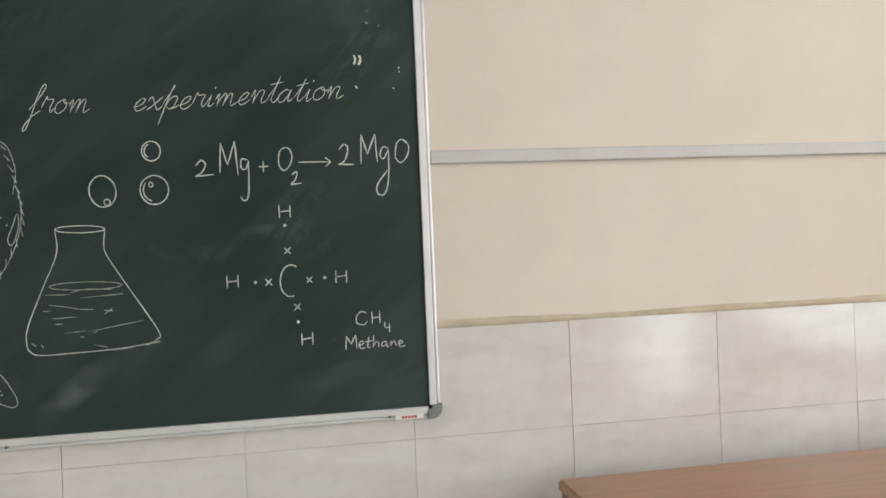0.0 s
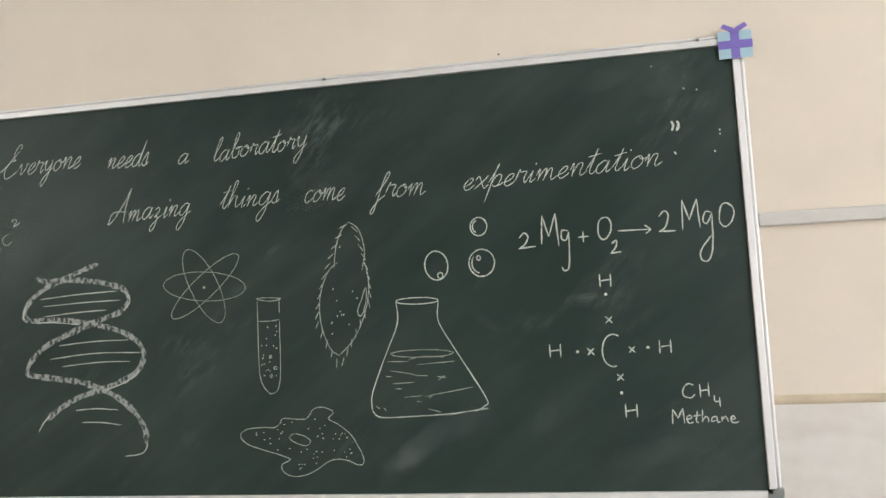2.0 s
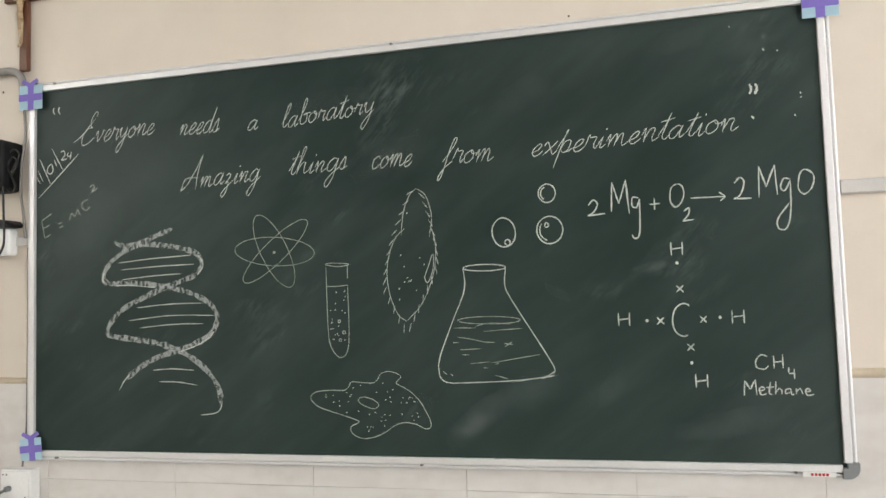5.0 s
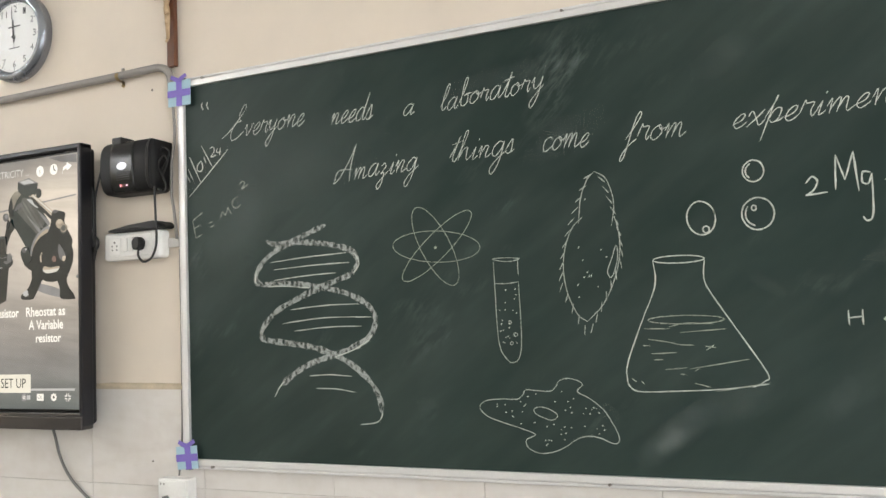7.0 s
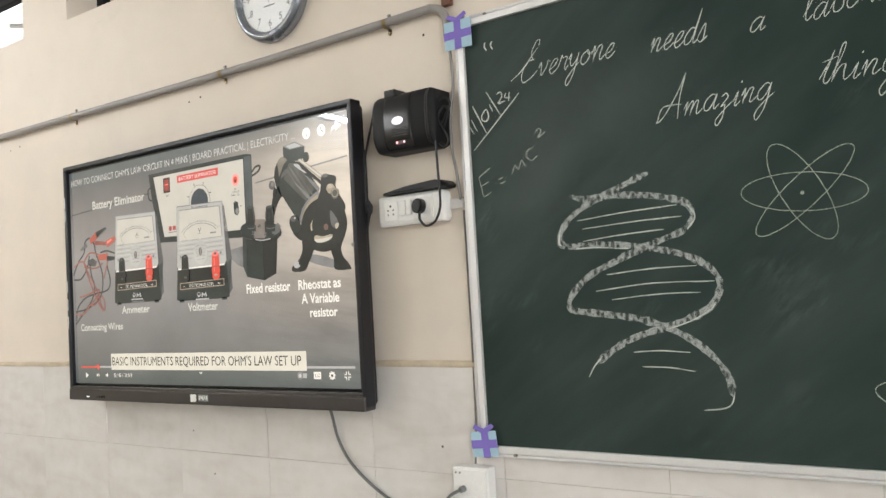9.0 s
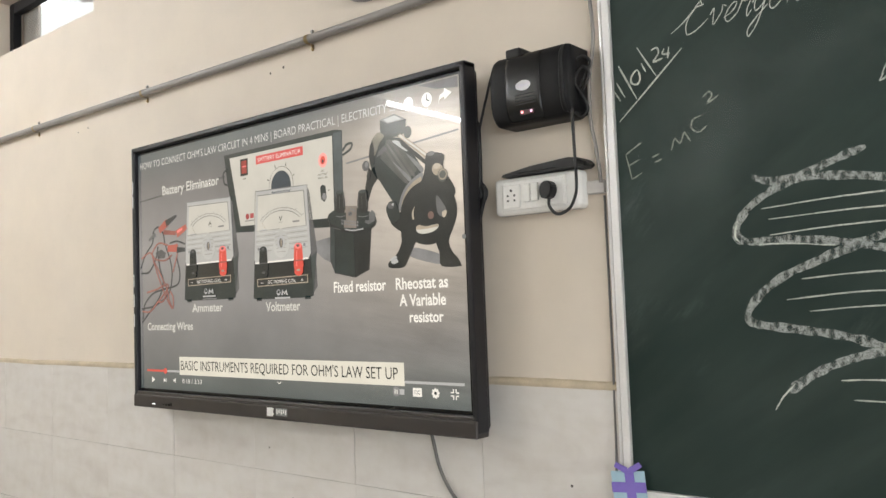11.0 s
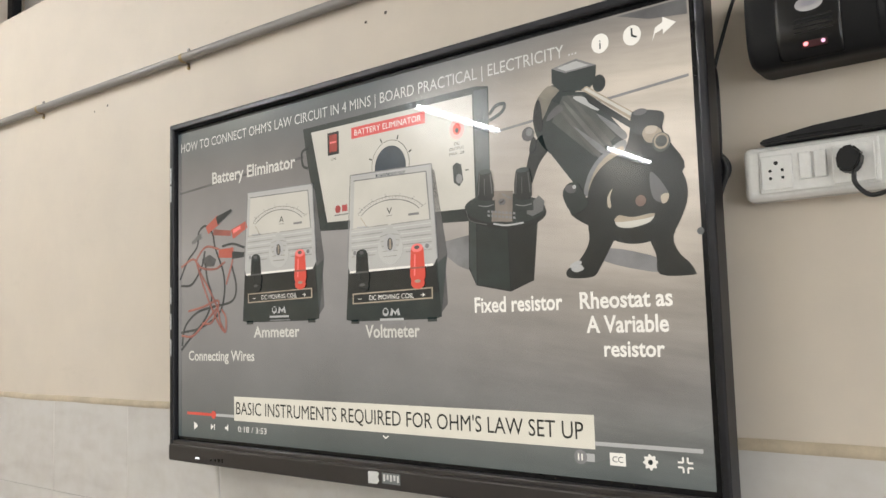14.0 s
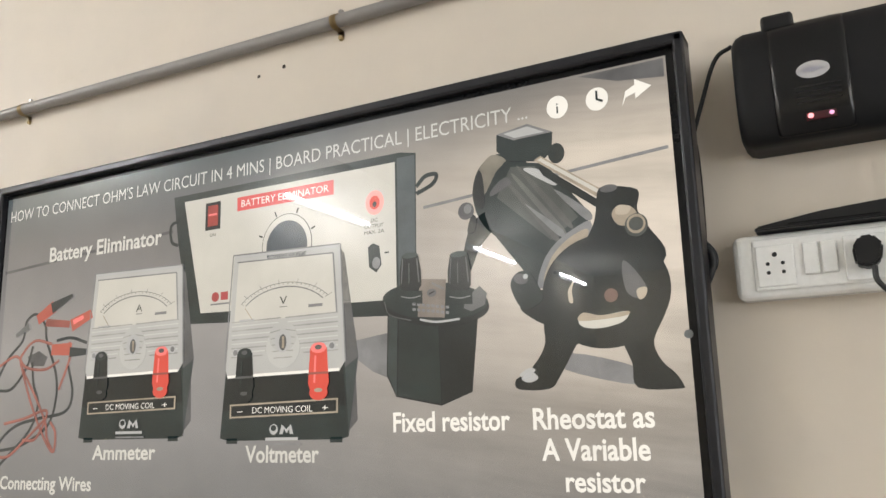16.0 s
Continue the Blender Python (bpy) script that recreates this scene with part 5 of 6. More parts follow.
shown("stand_lug", plate(soft([(-2.801, 1.706), (-2.807, 1.721), (-2.772, 1.740), (-2.745, 1.720), (-2.765, 1.688)]), L(8)), D_BLACK)
shown("ring_window", plate(soft([(-2.723, 1.749), (-2.728, 1.735), (-2.727, 1.717), (-2.733, 1.718), (-2.734, 1.733), (-2.729, 1.743)]), L(9)), D_SAND)
shown("ring_window", plate(soft([(-2.650, 1.770), (-2.634, 1.754), (-2.620, 1.729), (-2.623, 1.716), (-2.633, 1.714), (-2.648, 1.724), (-2.653, 1.750)]), L(9)), D_SHADOW)
shown("ring_window", plate(soft([(-2.634, 1.727), (-2.620, 1.729), (-2.623, 1.716), (-2.632, 1.713)]), L(10)), D_SAND)
shown("ring_window", plate(soft([(-2.721, 1.690), (-2.713, 1.701), (-2.687, 1.695), (-2.649, 1.698), (-2.656, 1.684), (-2.688, 1.677), (-2.713, 1.680)]), L(9)), D_CREAM)
shown("ring_window", plate(soft([(-2.721, 1.690), (-2.713, 1.701), (-2.687, 1.695), (-2.649, 1.698), (-2.652, 1.692), (-2.688, 1.689)]), L(9.5)), D_TAN)
shown("ring_bolt", disc(-2.671, 1.722, 0.010, 0.010, L(9.5), 18), lit("shown brown bolt", (0.13, 0.075, 0.06)))
shown("clamp_knob", disc(-2.664, 1.877, 0.013, 0.006, L(10), 18), D_SHADOW)
shown("clamp_knob", plate(soft([(-2.662, 1.838), (-2.652, 1.850), (-2.634, 1.846), (-2.626, 1.834), (-2.636, 1.820), (-2.654, 1.822)]), L(10)), D_TAN)
shown("clamp_knob", plate(soft([(-2.652, 1.850), (-2.634, 1.846), (-2.640, 1.836), (-2.656, 1.838)]), L(10.4)), D_SAND)
shown("clamp_knob", disc(-2.628, 1.818, 0.0165, 0.017, L(11), 22), D_OLIVE)
shown("clamp_knob", disc(-2.628, 1.820, 0.0135, 0.0140, L(11.5), 22), D_TAN)
shown("clamp_knob", disc(-2.628, 1.820, 0.0105, 0.010, L(12), 18), D_OLIVE)
shown("foot", plate(soft([(-2.768, 1.700), (-2.773, 1.662), (-2.785, 1.639), (-2.804, 1.620), (-2.821, 1.611), (-2.817, 1.597), (-2.770, 1.596), (-2.753, 1.613), (-2.728, 1.653), (-2.722, 1.660), (-2.701, 1.700)]), L(7)), D_BLACK)
shown("foot", plate(soft([(-2.665, 1.690), (-2.659, 1.655), (-2.648, 1.625), (-2.643, 1.593), (-2.586, 1.589), (-2.582, 1.595), (-2.591, 1.610), (-2.608, 1.628), (-2.616, 1.656), (-2.598, 1.700)]), L(7)), D_BLACK)
shown("foot_gloss", plate(soft([(-2.815, 1.618), (-2.799, 1.627), (-2.790, 1.623), (-2.804, 1.612)]), L(8)), D_PALE)
shown("foot_gloss", plate(soft([(-2.812, 1.612), (-2.798, 1.622), (-2.786, 1.612), (-2.80, 1.606)]), L(8)), D_PALE)

# tangled test leads: black and dull red loops with clips at their ends
SLIDE = (0.0, 0.0)
D_WIRE, D_BRICK = lit("shown black wire", (0.022, 0.026, 0.026)), lit("shown brick red clip", (0.34, 0.075, 0.05))
DARK_LEADS = ([(-4.022, 1.662), (-3.988, 1.711), (-3.945, 1.747), (-3.937, 1.786), (-3.907, 1.8), (-3.877, 1.775), (-3.868, 1.741), (-3.834, 1.673), (-3.829, 1.619), (-3.852, 1.567), (-3.93, 1.531), (-4.017, 1.519)],
              [(-3.838, 1.740), (-3.794, 1.743), (-3.747, 1.73)],
              [(-3.798, 1.687), (-3.781, 1.632), (-3.8, 1.596), (-3.881, 1.584), (-3.949, 1.57), (-4.0, 1.533), (-4.012, 1.483)],
              [(-4.017, 1.645), (-3.968, 1.648), (-3.926, 1.69), (-3.91, 1.733)],
              [(-3.909, 1.7), (-3.9, 1.655), (-3.882, 1.611), (-3.906, 1.558), (-3.981, 1.499), (-4.016, 1.472)])
RED_LEADS = ([(-3.851, 1.734), (-3.902, 1.744), (-3.936, 1.724), (-3.944, 1.697), (-3.89, 1.627), (-3.856, 1.577), (-3.847, 1.545), (-3.827, 1.518)],
             [(-3.984, 1.576), (-3.923, 1.585), (-3.853, 1.599), (-3.88, 1.546), (-3.922, 1.542)],
             [(-4.015, 1.696), (-3.962, 1.715), (-3.926, 1.69), (-3.867, 1.683), (-3.826, 1.699)],
             [(-3.84, 1.577), (-3.823, 1.555), (-3.827, 1.518), (-3.864, 1.556), (-3.907, 1.623), (-3.944, 1.697)],
             [(-4.013, 1.511), (-3.964, 1.51), (-3.914, 1.542), (-3.856, 1.583)],
             [(-3.798, 1.735), (-3.794, 1.702), (-3.821, 1.64)])
for n, pts in enumerate(DARK_LEADS):
    shown("test_lead", stroke_shape(pts, 0.0062, L(2 + 0.4 * n), 7), D_WIRE)
for n, pts in enumerate(RED_LEADS):
    shown("test_lead", stroke_shape(pts, 0.0058, L(4.2 + 0.4 * n), 7), D_DULLRED)
    shown("lead_gloss", stroke_shape([(a - 0.001, b + 0.001) for a, b in pts], 0.0014, L(4.35 + 0.4 * n), 7), lit("shown lead gloss %d" % n, (0.30, 0.12, 0.09)))
shown("lead_knot", plate([(-3.925, 1.712), (-3.890, 1.722), (-3.862, 1.708), (-3.872, 1.690), (-3.910, 1.692)], L(3)), D_SHADOW)


def clip(a, b, wide, narrow, material, n):
    """A tapering clip or its boot from a to b."""
    d = Vector((b[0] - a[0], b[1] - a[1])).normalized()
    u, v = -d.y * wide / 2, d.x * wide / 2
    p, q = -d.y * narrow / 2, d.x * narrow / 2
    shown("clip", plate([(a[0] + u, a[1] + v), (b[0] + p, b[1] + q), (b[0] - p, b[1] - q), (a[0] - u, a[1] - v)], L(n)), material)


clip((-3.900, 1.787), (-3.850, 1.812), 0.022, 0.026, D_BRICK, 7)
clip((-3.858, 1.808), (-3.796, 1.830), 0.024, 0.008, D_WIRE, 7.4)
clip((-3.795, 1.768), (-3.736, 1.788), 0.026, 0.018, D_BRICK, 7)
clip((-3.790, 1.774), (-3.760, 1.783), 0.010, 0.008, D_PINK, 7.4)
clip((-3.873, 1.780), (-3.800, 1.771), 0.016, 0.014, D_DULLRED, 6.6)
clip((-3.850, 1.722), (-3.790, 1.720), 0.022, 0.026, D_BRICK, 7)
clip((-3.795, 1.714), (-3.745, 1.712), 0.020, 0.012, D_WIRE, 7.4)
clip((-3.966, 1.758), (-3.926, 1.776), 0.008, 0.016, D_SOFT, 6.8)
SLIDE = (-0.0055, 0.0045)

# captions
words("HOW TO CONNECT OHM'S LAW CIRCUIT IN 4 MINS | BOARD PRACTICAL | ELECTRICITY ...", -4.010, -2.783, 2.008, 0.024, lit("shown title white", (0.44, 0.425, 0.385)), 3)
words("Battery Eliminator", -3.872, -3.548, 1.904, 0.030, D_DIMTEXT, 3, weight=0.022)
words("Ammeter", -3.708, -3.541, 1.499, 0.026, D_DIMTEXT, 3, weight=0.022)
words("Voltmeter", -3.329, -3.174, 1.494, 0.027, D_DIMTEXT, 3, weight=0.022)
words("Fixed resistor", -3.032, -2.834, 1.540, 0.029, D_WHITE, 3, weight=0.022)
words("Rheostat as", -2.797, -2.623, 1.540, 0.029, D_WHITE, 13, weight=0.022)
words("A Variable", -2.786, -2.632, 1.497, 0.029, D_WHITE, 13, weight=0.022)
words("resistor", -2.753, -2.641, 1.455, 0.027, D_WHITE, 13, weight=0.022)
words("Connecting Wires", -3.977, -3.706, 1.441, 0.025, D_DIMTEXT, 3, weight=0.022)
SLIDE = (-0.002, 0.0)
shown("caption_strip", rect(-3.790, -2.784, 1.296, 1.356, L(4)), D_CAP)
words("BASIC INSTRUMENTS REQUIRED FOR OHM'S LAW SET UP", -3.782, -2.806, 1.312, 0.031, D_BLACK, 5)
# player controls
shown("progress_bar", rect(-3.988, -2.590, 1.303, 1.310, L(2)), D_PALE)
shown("progress_bar", rect(-3.988, -3.874, 1.303, 1.310, L(3)), D_RED)
shown("progress_knob", disc(-3.874, 1.3065, 0.010, 0.010, L(4), 20), D_RED)
shown("play_sign", plate([(-3.958, 1.286), (-3.958, 1.264), (-3.940, 1.275)], L(2)), D_WHITE)
shown("next_sign", plate([(-3.886, 1.283), (-3.886, 1.268), (-3.874, 1.2755)], L(2)), D_WHITE)
shown("next_sign", rect(-3.873, -3.870, 1.268, 1.283, L(2)), D_WHITE)
shown("sound_sign", plate([(-3.828, 1.279), (-3.822, 1.279), (-3.815, 1.285), (-3.815, 1.267), (-3.822, 1.273), (-3.828, 1.273)], L(2)), D_WHITE)
words("0:18 / 3:53", -3.776, -3.667, 1.269, 0.014, D_WHITE, 2)
shown("arrow_sign", stroke_shape([(-3.288, 1.290), (-3.280, 1.284)], 0.003, L(2), 1), D_WHITE)
shown("arrow_sign", stroke_shape([(-3.280, 1.284), (-3.272, 1.290)], 0.003, L(2), 1), D_WHITE)
shown("toggle", rect(-2.818, -2.786, 1.274, 1.288, L(2)), D_PALE)
shown("toggle", disc(-2.814, 1.281, 0.013, 0.013, L(3), 22), D_GREY)
for x in (-2.818, -2.811):
    shown("toggle", rect(x - 0.0015, x + 0.0015, 1.275, 1.287, L(4)), D_WHITE)
shown("captions_sign", rect(-2.757, -2.727, 1.271, 1.293, L(2)), D_WHITE)
words("CC", -2.752, -2.732, 1.277, 0.010, D_DARK, 3)
gear = [((0.0135 if k % 4 < 2 else 0.0105) * math.cos(2 * math.pi * k / 32), (0.0135 if k % 4 < 2 else 0.0105) * math.sin(2 * math.pi * k / 32)) for k in range(32)]
shown("settings_sign", plate([(-2.682 + a, 1.282 + b) for a, b in gear], L(2)), D_WHITE)
shown("settings_sign", disc(-2.682, 1.282, 0.0045, 0.0045, L(3), 14), D_DARK)
for sx in (-1, 1):
    for sz in (-1, 1):
        shown("shrink_sign", rect(-2.621 + sx * 0.004, -2.621 + sx * 0.013, 1.282 + sz * 0.004 - 0.0016, 1.282 + sz * 0.004 + 0.0016, L(2)), D_WHITE)
        shown("shrink_sign", rect(-2.621 + sx * 0.004 - 0.0016, -2.621 + sx * 0.004 + 0.0016, 1.282 + sz * 0.004, 1.282 + sz * 0.013, L(2)), D_WHITE)
SLIDE = (-0.001, 0.006)
for x in (-2.739, -2.677):
    shown("round_sign", disc(x, 2.015, 0.017, 0.018, L(3), 28), D_WHITE)
words("i", -2.7405, -2.7375, 2.005, 0.017, D_DARK, 4)
shown("clock_sign", stroke_shape([(-2.677, 2.028), (-2.677, 2.015)], 0.0035, L(4), 1), D_DARK)
shown("clock_sign", stroke_shape([(-2.678, 2.015), (-2.668, 2.010)], 0.0035, L(4), 1), D_DARK)
shown("share_sign", plate([(-2.640, 1.996), (-2.634, 2.008), (-2.620, 2.013), (-2.620, 2.004), (-2.596, 2.019), (-2.620, 2.034), (-2.620, 2.025), (-2.634, 2.018)], L(3)), D_WHITE)

# side grip and cables of the display
bm = tube([(TX1 - 0.026, -0.052, 1.955), (TX1 - 0.014, -0.051, 1.95), (TX1 - 0.008, -0.050, 1.925), (TX1 - 0.008, -0.050, 1.82), (TX1 - 0.012, -0.051, 1.785), (TX1 - 0.026, -0.052, 1.78)], 0.007)
part("grip", bm, M_BLACK, panel, "black side grip", smooth=True)

# ---------------------------------------------------------------- wall clock
CX, CZ, CR = -2.942, 2.530, 0.160
clock = thing("wall_clock", (CX, 0, CZ), "round wall clock with a wide silver rim and white dial", "clock")
bm = bmesh.new()
prof = [(CR * 0.985, -0.002), (CR, -0.012), (CR * 0.985, -0.030), (CR * 0.93, -0.042), (CR * 0.86, -0.044), (CR * 0.80, -0.036), (CR * 0.775, -0.024)]
seg = 72
loops = [[bm.verts.new((CX + r * math.cos(2 * math.pi * k / seg), y, CZ + r * math.sin(2 * math.pi * k / seg))) for k in range(seg)] for r, y in prof]
for a, b in zip(loops, loops[1:]):
    for k in range(seg):
        bm.faces.new((a[k], a[(k + 1) % seg], b[(k + 1) % seg], b[k]))
bmesh.ops.recalc_face_normals(bm, faces=bm.faces[:])
part("rim", bm, M_CHROME, clock, "wide polished silver rim", smooth=True)
dial = part("dial", cyl((CX, -0.002, CZ), (CX, -0.024, CZ), CR * 0.79, seg=64), M_FACE, clock)
for k in range(1, 13):
    a = radians(90 - 30 * k)
    x, z = CX + CR * 0.62 * math.cos(a), CZ + CR * 0.62 * math.sin(a)
    part("numeral", lettering(str(k), x, z - 0.009, 0.014 if k < 10 else 0.027, 0.023, -0.0246, centre=True), M_INK, dial)
for k in range(60):
    a = radians(6 * k)
    r0 = CR * (0.70 if k % 5 == 0 else 0.725)
    bm = bmesh.new()
    c, s = math.cos(a), math.sin(a)
    w = 0.0011 if k % 5 == 0 else 0.0006
    plate([(CX + r0 * c - w * s, CZ + r0 * s + w * c), (CX + r0 * c + w * s, CZ + r0 * s - w * c), (CX + CR * 0.75 * c + w * s, CZ + CR * 0.75 * s - w * c), (CX + CR * 0.75 * c - w * s, CZ + CR * 0.75 * s + w * c)], -0.0246, bm)
    part("minute_mark", bm, M_INK, dial)
part("print_bar", rect(CX - 0.030, CX + 0.030, CZ + 0.036, CZ + 0.041, -0.0246), M_INK, dial)
part("print_bar", rect(CX - 0.026, CX + 0.026, CZ - 0.040, CZ - 0.0365, -0.0246), M_INK, dial)


def pointer(deg, length, width, y, tail):
    a = radians(90 - deg)
    c, s = math.cos(a), math.sin(a)
    return plate([(CX - tail * c - width * s, CZ - tail * s + width * c), (CX - tail * c + width * s, CZ - tail * s - width * c),
                  (CX + length * c + width * 0.4 * s, CZ + length * s - width * 0.4 * c), (CX + length * c - width * 0.4 * s, CZ + length * s + width * 0.4 * c)], y, thick=0.0008)


part("hour_pointer", pointer(357, 0.062, 0.004, -0.0262, 0.016), M_INK, clock)
part("minute_pointer", pointer(354, 0.098, 0.003, -0.0276, 0.02), M_INK, clock)
part("second_pointer", pointer(173, 0.045, 0.001, -0.029, 0.02), M_INK, clock)
part("hub", cyl((CX, -0.024, CZ), (CX, -0.031, CZ), 0.006), M_INK, clock)
cover = part("cover_glass", cyl((CX, -0.0335, CZ), (CX, -0.0350, CZ), CR * 0.80, seg=64), M_GLASS, clock)
cover.visible_shadow = False

# ---------------------------------------------------------------- crucifix
KX, KZ = -2.249, 2.567
crucifix = thing("crucifix", (KX, 0, 2.325), "brown wooden crucifix with a small ivory figure", "crucifix")
bm = box(KX - 0.015, KX + 0.015, -0.022, -0.004, 2.317, 2.645, 0.002)
box(KX - 0.077, KX + 0.077, -0.0215, -0.0045, KZ - 0.015, KZ + 0.015, 0.002, bm=bm)
part("cross", bm, M_WOODDARK, crucifix)
part("plaque", box(KX - 0.014, KX + 0.014, -0.0245, -0.0215, 2.606, 2.622, 0.001, 1), M_IVORY, crucifix, "small ivory scroll plaque")
part("hanging_loop", cyl((KX, -0.013, 2.645), (KX, -0.013, 2.655), 0.006, 0.004, 12), M_STEEL, crucifix)
bm = bmesh.new()
fx = KX - 0.002
for a, b, r, r2 in (((fx, -0.033, 2.553), (fx - 0.003, -0.032, 2.505), 0.0115, 0.0075), ((fx - 0.003, -0.032, 2.508), (fx + 0.001, -0.033, 2.482), 0.0095, 0.0098),
                    ((fx - 0.003, -0.034, 2.484), (fx + 0.006, -0.042, 2.446), 0.0062, 0.0050), ((fx + 0.006, -0.034, 2.484), (fx + 0.012, -0.041, 2.448), 0.0062, 0.0050),
                    ((fx + 0.006, -0.042, 2.446), (fx - 0.002, -0.030, 2.402), 0.0050, 0.0036), ((fx + 0.012, -0.041, 2.448), (fx + 0.003, -0.031, 2.404), 0.0050, 0.0036),
                    ((fx - 0.010, -0.032, 2.550), (fx - 0.040, -0.029, 2.564), 0.0050, 0.0040), ((fx - 0.040, -0.029, 2.564), (fx - 0.066, -0.027, 2.580), 0.0040, 0.0030),
                    ((fx + 0.010, -0.032, 2.550), (fx + 0.038, -0.029, 2.565), 0.0050, 0.0040), ((fx + 0.038, -0.029, 2.565), (fx + 0.062, -0.027, 2.582), 0.0040, 0.0030),
                    ((fx, -0.031, 2.404), (fx - 0.001, -0.038, 2.392), 0.0050, 0.0040)):
    cyl(a, b, r, r2, 12, bm)
bmesh.ops.create_uvsphere(bm, u_segments=14, v_segments=10, radius=0.0095, matrix=Matrix.Translation((fx - 0.003, -0.038, 2.566)))
part("figure", bm, M_IVORY, crucifix, "small ivory coloured resin figure", smooth=True)
part("scroll", box(KX - 0.010, KX + 0.010, -0.0245, -0.021, 2.610, 2.624, 0.001), M_IVORY, crucifix)

# ---------------------------------------------------------------- conduit along the wall
PZ, PR = 2.317, 0.0128
conduit = thing("conduit", (-4, 0, PZ), "grey pvc electrical conduit clipped along the wall", "conduit")
bend = [(-2.335, -0.019, PZ + 0.004), (-2.30, -0.019, PZ + 0.003), (-2.268, -0.019, PZ - 0.010), (-2.252, -0.019, PZ - 0.04), (-2.249, -0.019, PZ - 0.09)]
part("pipe", tube([(X0, -0.019, PZ + 0.02), (-4.98, -0.019, PZ + 0.014), (-4.1, -0.019, PZ + 0.006), (-3.2, -0.019, PZ - 0.002), (-2.6, -0.019, PZ + 0.001)] + bend, PR, 14), M_PIPE, conduit, smooth=True)
part("drop_pipe", tube([(-2.249, -0.019, PZ - 0.09), (-2.243, -0.016, 2.10), (-2.257, -0.016, 2.01), (-2.260, -0.016, 1.914), (-2.250, -0.016, 1.847), (-2.240, -0.0175, 1.765)], 0.0045, 10), M_PIPE, conduit, smooth=True)
part("drop_wire", tube([(-2.2395, -0.006, 1.735), (-2.2390, -0.006, 1.55), (-2.2395, -0.006, 1.34), (-2.240, -0.010, 1.16), (-2.236, -0.03, 1.040)], 0.0028, 8), M_GREYCABLE, conduit, smooth=True)
for x, z in ((-2.466, PZ), (-3.197, PZ - 0.002), (-4.112, PZ + 0.006), (-4.985, PZ + 0.014), (-5.8, PZ + 0.017)):
    s = thing("pipe_saddle", (x, 0, z), "small brass-coloured saddle clip with two screws holding the conduit", "pipe clip", "saddle clips of the conduit")
    bm = bmesh.new()
    arc = [(-0.026, -0.001), (-0.0145, -0.001)] + [(0.0142 * math.cos(a), -0.019 - 0.0142 * math.sin(a)) for a in (radians(180 - 18 * k) for k in range(11))] + [(0.0145, -0.001), (0.026, -0.001)]
    strip = [[bm.verts.new((x + w, y, z + u)) for u, y in arc] for w in (-0.007, 0.007)]
    for k in range(len(arc) - 1):
        bm.faces.new((strip[0][k], strip[0][k + 1], strip[1][k + 1], strip[1][k]))
    got = bmesh.ops.solidify(bm, geom=bm.faces[:], thickness=0.0008)
    part("strap", bm, M_SADDLE, s)
    for u in (-1, 1):
        part("screw", cyl((x, -0.0005, z + u * 0.027), (x, -0.006, z + u * 0.027), 0.0062, 0.0045, 12), M_STEEL if u > 0 else M_SADDLE, s)

# ---------------------------------------------------------------- black backup power box
ups = thing("power_backup_box", (-2.366, 0, 1.915), "black plastic backup power box with red indicator hung on the wall", "power unit")
UZ, UH = 2.000, 0.0835


def swell(z):
    """How far the barrel-shaped front stands off the wall."""
    return -0.060 - 0.032 * math.sqrt(max(0.0, 1 - abs((z - UZ) / UH) ** 3.2))


def barrel(x0, x1, proud, trim, ends):
    """A closed length of the barrel, its end faces drawn in a little."""
    bm, rows = bmesh.new(), []
    for x, k in ((x0, 1 - ends), (x0 + 0.006, 1 - ends * 0.3), (x0 + 0.016, 1.0), (x1 - 0.016, 1.0), (x1 - 0.006, 1 - ends * 0.3), (x1, 1 - ends)):
        ring = [bm.verts.new((x, -0.004, UZ + (UH - trim) * k)), bm.verts.new((x, -0.004, UZ - (UH - trim) * k))]
        for n in range(25):
            u = -1 + n / 12
            u = math.sin(u * 1.5708)
            z = UZ + u * (UH - trim)
            ring.append(bm.verts.new((x, (swell(z) - proud) * (1 - (1 - k) * 0.6), UZ + (z - UZ) * k)))
        rows.append(ring)
    for a, b in zip(rows, rows[1:]):
        for n in range(len(a)):
            bm.faces.new((a[n], a[(n + 1) % len(a)], b[(n + 1) % len(b)], b[n]))
    bm.faces.new(rows[0][::-1])
    bm.faces.new(rows[-1])
    bmesh.ops.recalc_face_normals(bm, faces=bm.faces[:])
    return bm


part("shell", barrel(-2.486, -2.276, 0.0, 0.0, 0.13), M_COVER, ups, smooth=True)
part("front_cover", barrel(-2.437, -2.343, 0.0035, 0.004, 0.01), M_UPS, ups, "glossy black middle band", smooth=True)
part("end_cap", barrel(-2.294, -2.266, 0.004, 0.006, 0.05), M_COVER, ups, smooth=True)
part("hanger", box(-2.445, -2.403, -0.078, -0.02, 2.072, 2.099, 0.005), M_BLACK, ups)
by = swell(2.000) - 0.0047
part("badge", disc(-2.386, 2.000, 0.0205, 0.0118, by, 28), M_BADGE, ups, "round-ended silver badge")
part("badge_print", disc(-2.386, 2.000, 0.0125, 0.0032, by - 0.0006, 18), surface("grey badge print", (0.32, 0.31, 0.36), 0.4), ups)
iy = swell(1.939) - 0.0050
part("indicator_window", box(-2.401, -2.364, iy, iy + 0.004, 1.933, 1.945, 0.001, 1), surface("dark red window", (0.06, 0.012, 0.016), 0.2), ups)
part("indicator_lamp", disc(-2.395, 1.939, 0.0036, 0.0036, iy - 0.0006, 14), M_LED, ups)
